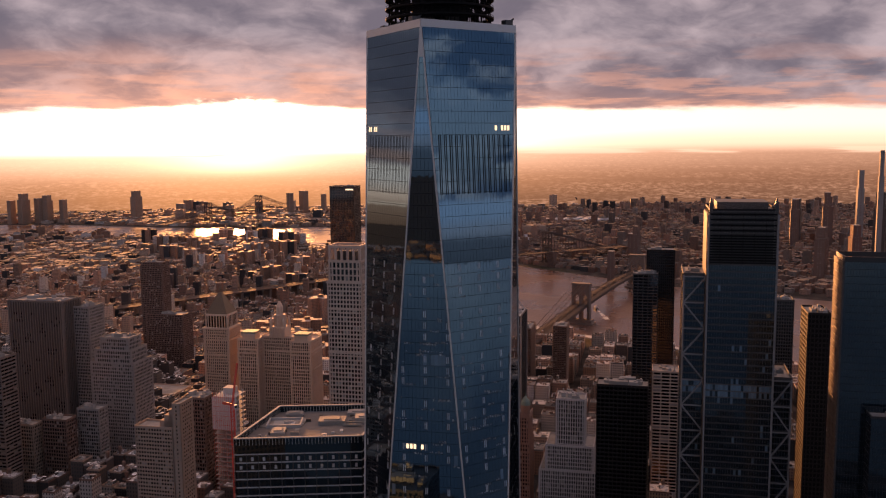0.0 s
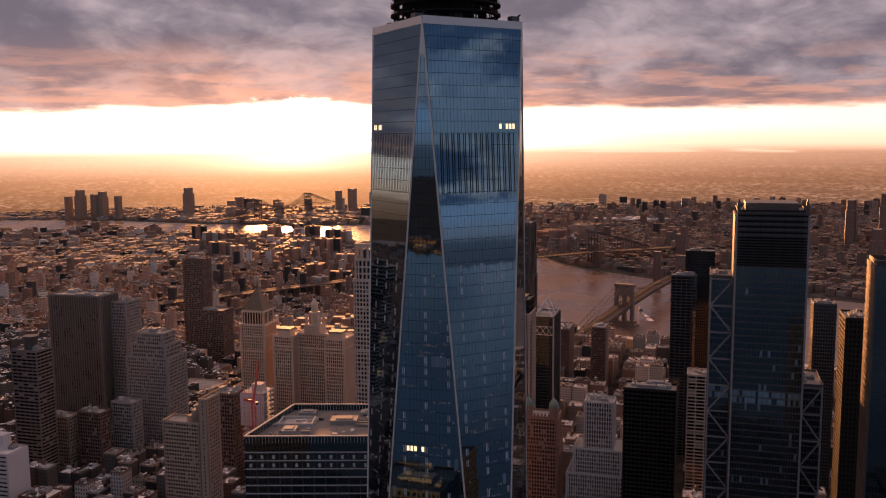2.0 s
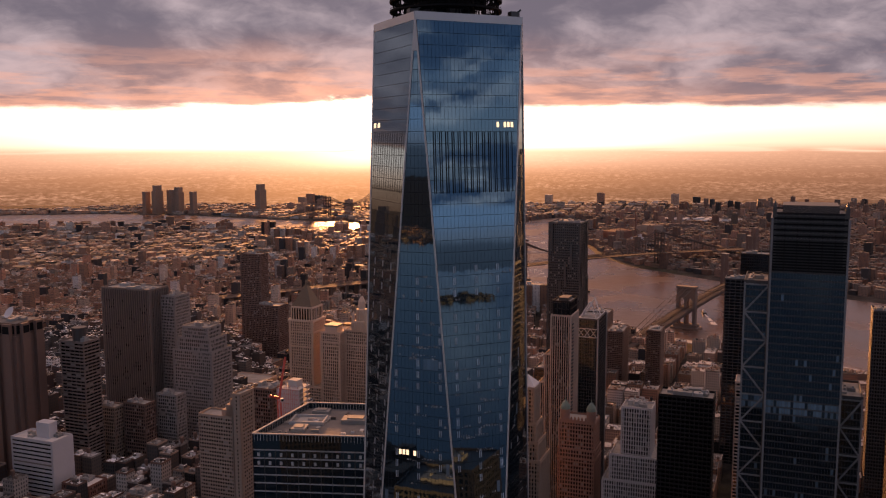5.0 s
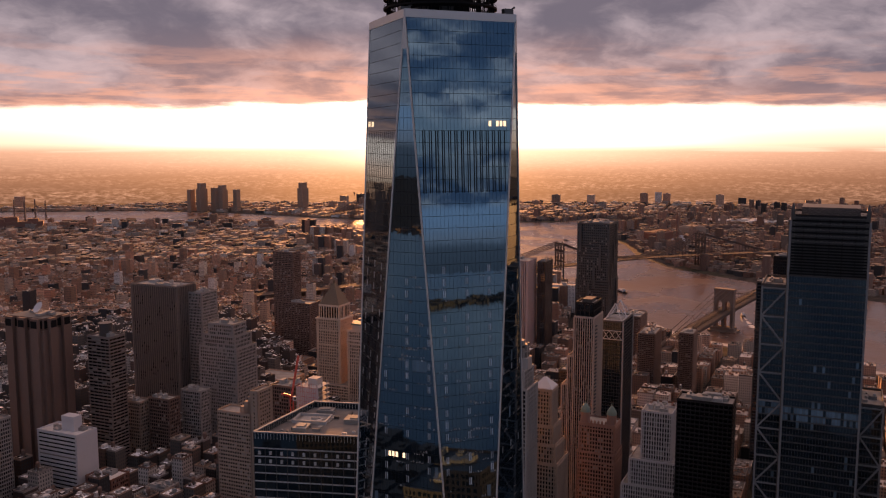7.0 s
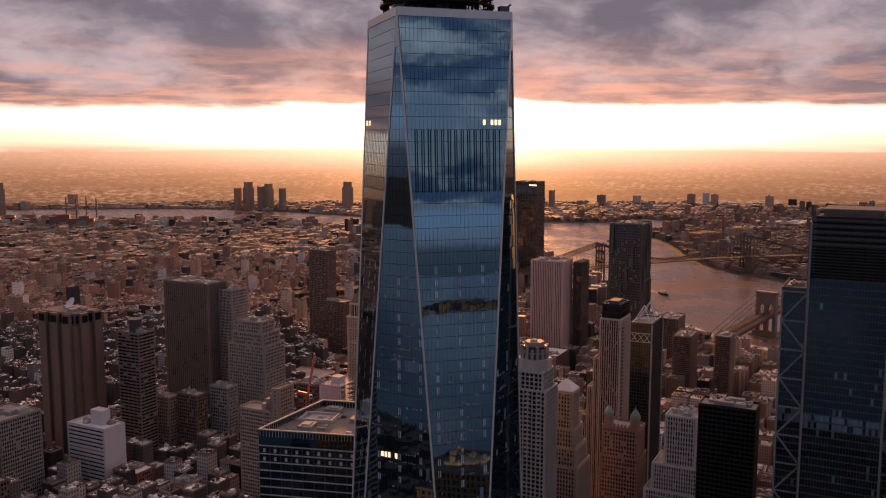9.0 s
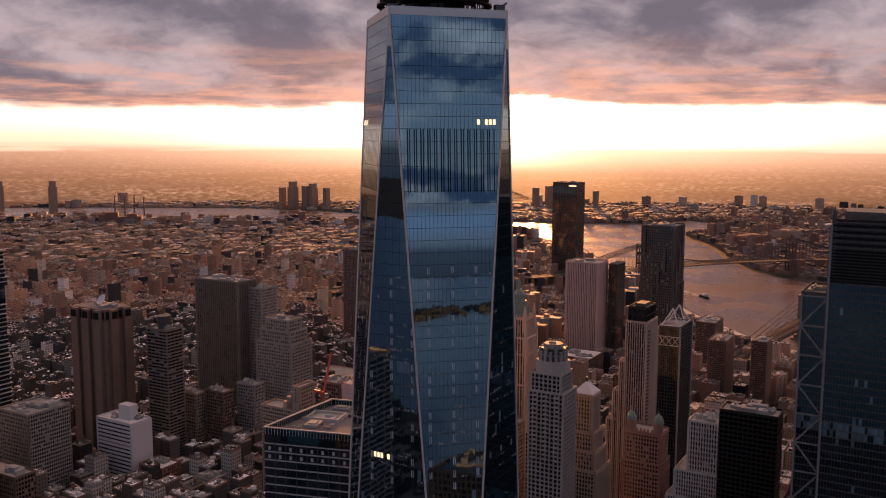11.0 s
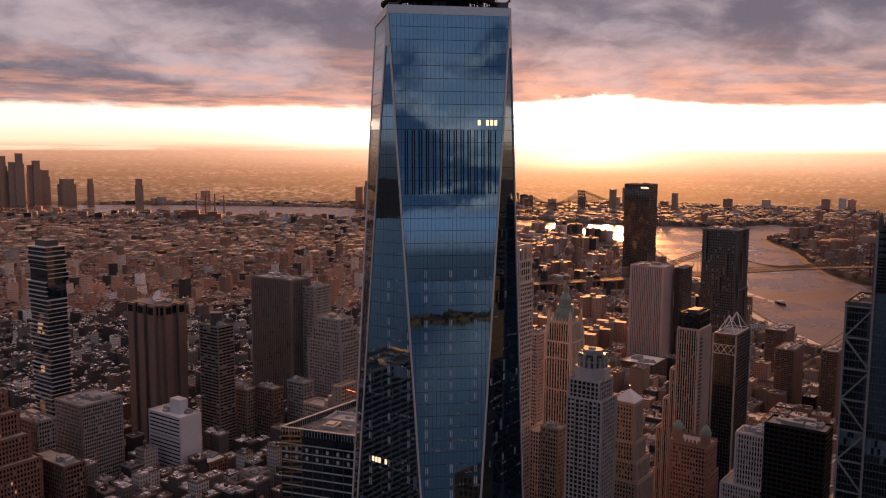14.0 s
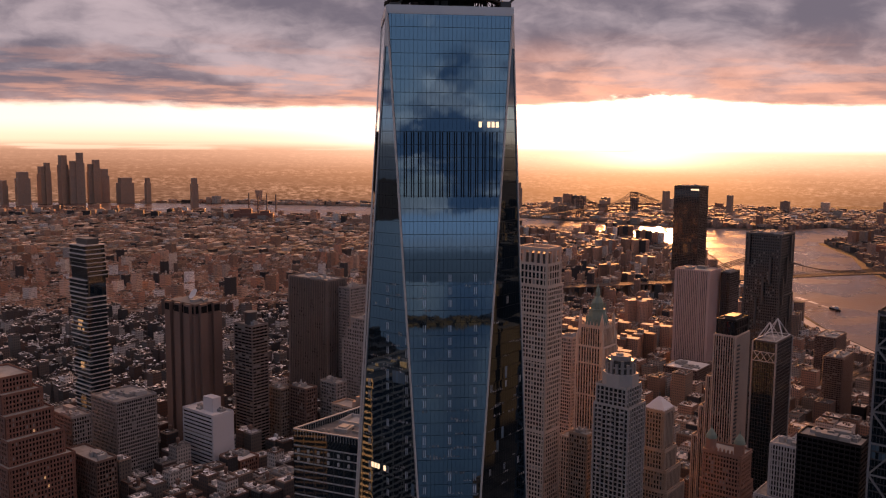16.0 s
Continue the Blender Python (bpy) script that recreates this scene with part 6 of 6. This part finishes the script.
bank_cells = []
rnd = random.Random(41)
for (xa, ya), (xb, yb) in zip(MANHATTAN[8:-1], MANHATTAN[9:]):
    run = math.dist((xa, ya), (xb, yb))
    dx, dy = (xb - xa) / run, (yb - ya) / run
    for q in range(int(run / 34)):
        for row in range(5):
            if rnd.random() < 0.6:
                bank_cells.append((xa + dx * 34 * q, ya + dy * 34 * q - 60 - 58 * row, rnd.uniform(18, 40), rnd.uniform(12, 18), math.atan2(dy, dx)))
district("bank_blocks", "brown brick housing blocks along the near river bank", bank_cells, HOUSING, 42, 26, 38, 0.05, (44, 54), False)


def across(x, y):
    return seen(x, y) and not in_poly(x, y, RIVER) and not on_manhattan(x, y) and x > -4200 and not in_poly(x - 45, y - 45, RIVER)


district("brooklyn_houses", "low brick houses and sheds across the river", cells_of(5, radians(20), 20, 13, lambda x, y: across(x, y), 1330, 4600, 200, 3300, (5, 2)), HOUSES_MID, 15, 9, 20, 0.05, (28, 60), False)
district("far_shore_houses", "far low houses beyond the river bend", cells_of(6, radians(50), 38, 20, lambda x, y: across(x, y), -3800, 4600, 3300, 5100, (5, 2)), HOUSES_FAR, 16, 8, 18, 0.03, (25, 70), False)

# slabs along the near bank
def housing_block(x, y, h, rot):
    sh = Shape().box(x, y, 0, h, 52, 15, rot).box(x, y, 0, h - 0.3, 16, 40, rot).box(x, y, h, h + 5, 9, 9, rot)
    tagged(part("housing_block", sh, HOUSING), "red brick housing slab of cross-shaped plan", "apartments", "housing slabs by the river")


rnd = random.Random(77)
for k in range(46):
    for _ in range(60):
        x, y = rnd.uniform(520, 1180), rnd.uniform(1150, 3000)
        if west_of(x, y) and not near_shore(x - 40, y):
            break
    else:
        continue
    housing_block(x, y, rnd.uniform(42, 64), radians(rnd.choice((10, 55, -35))))
for x, y in SLABS:
    housing_block(x, y, rnd.uniform(46, 54), radians(-35))

# far towers across the water
FAR = [(-1392, 4159, 42, 268), (-1319, 4180, 40, 280), (-1350, 4170, 34, 240), (-1480, 4131, 40, 215), (-1460, 4140, 30, 232), (-1249, 4199, 38, 246), (-1275, 4190, 26, 225), (-1220, 4230, 44, 200), (-1110, 4183, 70, 160), (-1000, 4170, 26, 160), (-734, 3901, 32, 172), (-1560, 4100, 60, 190), (-1640, 4080, 30, 150),
       (329, 4100, 44, 150), (395, 4090, 40, 128), (425, 4086, 44, 140), (490, 4070, 30, 118), (797, 3990, 46, 150), (280, 4120, 30, 120), (1560, 4000, 30, 110), (1640, 4010, 40, 118), (1730, 3960, 30, 100), (1850, 3900, 34, 96),
       (2312, 1321, 26, 270), (2003, 1062, 18, 335), (1846, 1118, 38, 140), (1890, 1053, 34, 148), (2425, 1511, 36, 190), (2380, 1600, 40, 165), (2470, 1660, 44, 160), (2500, 1560, 44, 172), (1380, 1400, 24, 84), (1640, 1580, 24, 120), (1700, 1660, 30, 88), (2200, 1180, 46, 200), (2250, 1100, 40, 170), (2120, 1130, 44, 220)]
for x, y, w, h in FAR:
    # the towers stand on the far bank
    away = 1.105 if x < -700 else 1.04 if x < 820 else 1.0
    x, y, w, h = round((x + 60) * away - 60), round((y + 345) * away - 345), w * away, 371 - (371 - h) * away
    skin = (BROWNSTONE, GRANITE, CHARCOAL, BRICK)[(x + y) % 4] if x > 1300 and y < 2000 else FARTOWER
    T = thing("far_apartment_tower", x, y, 20 + (x * 7) % 40, "slim far apartment tower standing across the water", "apartments", "far riverside towers")
    k = 1.0 if h < 120 else 0.8
    facade(T, 0, 0, w, w * 0.7, 0, h * k, skin, FARPANE, bay=6, storey=5, pier=3.2, span=2.4, singles=0, parapet=0)
    if k < 1:
        facade(T, 0, 0, w * 0.78, w * 0.55, h * k, h, skin, FARPANE, bay=6, storey=5, pier=3.2, span=2.4, singles=0, parapet=0)
# power station stacks on the near bank
T = thing("power_station", -420, 3560, 0, "brick power station with four tall stacks on the bank", "power station")
part("body", Shape().box(0, 0, 0, 40, 150, 60).box(-40, 0, 40, 58, 46, 40).box(38, -6, 40, 50, 40, 36).box(-78, -20, 0, 52, 26, 26), BRICK, T)
for q in range(4):
    part("chimney", Shape().disc(-30 + q * 38, 10, 40, 125 - 6 * (q % 2), 3.4, 12, 0.75), BROWNSTONE, T, "tall brick stack")
# the bank behind the flight, mirrored in the glass, most walls and roofs darkened
WEST_TOWERS = [("domed_office_tower", "granite and glass office tower with a stepped top", -113, -144, 48, 46, 222), ("stepped_office_tower", "granite and glass office tower by the waterfront", 70, -224, 50, 48, 196), ("waterfront_office", "granite and glass office block by the waterfront", -222, -118, 46, 44, 150), ("bank_office_tower", "office tower with pale floor bands facing the sun", -262, -36, 34, 74, 226)]
for nm, lb, x, y, w, d, h in WEST_TOWERS:
    banded = nm == "bank_office_tower"
    tower(nm, lb, x, y, w, d, h, TERRA if banded else CHARCOAL, GLASS_NAVY, "office", bay=9.0 if banded else 3.2, storey=3.9, pier=0.5 if banded else 1.3, span=1.3, singles=20, roof=DARK)


# unseen blocks in the shade-dark colours, there for the tower's reflection
def westside(x, y):
    return free(x, y) and -0.289 * x - 0.957 * y < 430 and not seen(x, y) and math.hypot(x, y) > 110


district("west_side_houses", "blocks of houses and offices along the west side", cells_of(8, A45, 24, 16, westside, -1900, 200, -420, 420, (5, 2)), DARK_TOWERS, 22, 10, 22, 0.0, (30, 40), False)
def bank(seed, name, label, mat, s0, s1, t0, rows, low, high):
    cw = []
    rnd = random.Random(seed)
    for i in range(int((s1 - s0) / 60)):
        for j in range(rows):
            if rnd.random() < 0.9 - 0.35 * math.sin(i * 0.31) ** 2:
                cw.append((*west(s0 + 60 * i, t0 + 62 * j + 40 * math.sin(i * 0.2)), 48, 44, radians(-17)))
    district(name, label, cw, mat, seed, low, high, 0.0, (20, 30), False)


bank(21, "far_bank_houses", "low blocks along the far bank of the broad river", HOUSES_MID, 1000, 2700, 1790, 5, 6, 14)
bank(23, "far_bank_woods", "dark wooded shore across the bay", WOODS, -2900, 760, 3050, 5, 8, 20)


# the business quarter beside the flight, never in direct view, added for its reflection
def east_quarter(x, y):
    return free(x, y) and not in_poly(x, y, RIVER) and x < 1010 - (y - 700) * 0.22 and y < -321 + 0.5 * (x + 198) - 45 and x + y * 0.3 > 300


district("business_quarter", "crowded office towers of the business quarter, darkened as if in shade", cells_of(9, A45, 40, 15, east_quarter, 300, 1300, -700, 260, (2, 1)), DARK_TOWERS, 24, 80, 170, 0.2, (180, 250), False)


# more unseen shade-dark blocks, only mirrored in the tower's flank
def heights(x, y):
    return not seen(x, y) and not in_poly(x, y, RIVER) and not in_poly(x, y, [(-4200, -1400)] + MANHATTAN + [(-4200, 4700)]) and x > 1500


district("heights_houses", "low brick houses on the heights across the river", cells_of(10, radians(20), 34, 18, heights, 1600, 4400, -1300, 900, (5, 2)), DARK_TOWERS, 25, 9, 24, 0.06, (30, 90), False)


# sheds and a chimney on the far bank
for x, y, w, d, h, rot, mt, lb in ((2399, 2790, 270, 46, 18, -20, PALE_ROOF, "long pale shed with a flat roof by the basin"), (2500, 2690, 200, 40, 16, -20, PALE_ROOF, "long pale shed behind the basin"), (1700, 2330, 130, 70, 38, 25, BRICK, "dark brick warehouse on the far quay"), (2150, 2560, 160, 50, 22, -20, BROWNSTONE, "brown workshop shed by the basin"), (1960, 2480, 90, 60, 34, 20, TANBRICK, "tan brick warehouse on the far quay")):
    T = thing("quay_warehouse", x, y, rot, lb, "warehouse", "sheds on the far quay")
    part("body", Shape().box(0, 0, 0, h, w, d), mt, T)
    for q in range(5):
        part("roof_monitor", Shape().box((q - 2) * w / 5.5, 0, h, h + 3.5, w / 9, d * 0.7), mt, T)
T = thing("power_plant", 1690, 2190, 20, "pale power plant with one tall slim chimney", "power plant")
part("body", Shape().box(0, 0, 0, 30, 34, 30).box(8, 0, 30, 40, 14, 18), WHITE, T)
part("chimney", Shape().disc(-12, 0, 0, 118, 3.4, 12, 0.7), BRICK, T, "tall slim chimney")


# boats and their wakes
def boat(x, y, rot, k, label):
    T = thing("ferry_boat", x, y, rot, label, "boat", "boats on the river")
    hull = Shape().prism([(-14 * k, -4 * k), (10 * k, -4 * k), (17 * k, 0), (10 * k, 4 * k), (-14 * k, 4 * k)], 0.2, 3.2 * k)
    part("hull", hull, BLACK, T)
    part("cabin", Shape().box(-2 * k, 0, 3.2 * k, 6 * k, 17 * k, 6 * k).box(3 * k, 0, 6 * k, 8 * k, 6 * k, 4 * k), WHITE, T)
    wk = Shape()
    for q in range(12):
        a, w0, w1 = -14 * k - q * 11 * k, 3 * k + q * 0.9 * k, 3 * k + (q + 0.7) * 0.9 * k
        if q % 4 != 3:
            wk.face([(a, -w0 / 2, 0.35), (a, w0 / 2, 0.35), (a - 8.4 * k, w1 / 2, 0.35), (a - 8.4 * k, -w1 / 2, 0.35)])
    part("wake", wk, FOAM, T, "white foam wake")


boat(1031, 1490, -88, 1.2, "dark ferry with a white cabin and wake")
boat(1110, 1153, 60, 0.9, "small ferry with a white wake by the bridge")
boat(1430, 2500, 100, 0.8, "small dark boat on the wide river")


# waterfront road on stilts
def waterfront_road():
    T = thing("elevated_highway", 0, 0, 0, "elevated concrete highway along the river bank", "highway")
    rd = Shape()
    pts = [(x - 34, y - 8) for x, y in MANHATTAN[1:8]]
    for (xa, ya), (xb, yb) in zip(pts, pts[1:]):
        rd.bar((xa, ya, 9), (xb, yb, 9), 18, 1.6)
        n = int(math.dist((xa, ya), (xb, yb)) / 28)
        for q in range(n):
            t = q / n
            part("pier", Shape().box(xa + (xb - xa) * t, ya + (yb - ya) * t, 0, 8.2, 2.2, 2.2), CONCRETE, T)
    part("roadway", rd, CONCRETE, T)


waterfront_road()
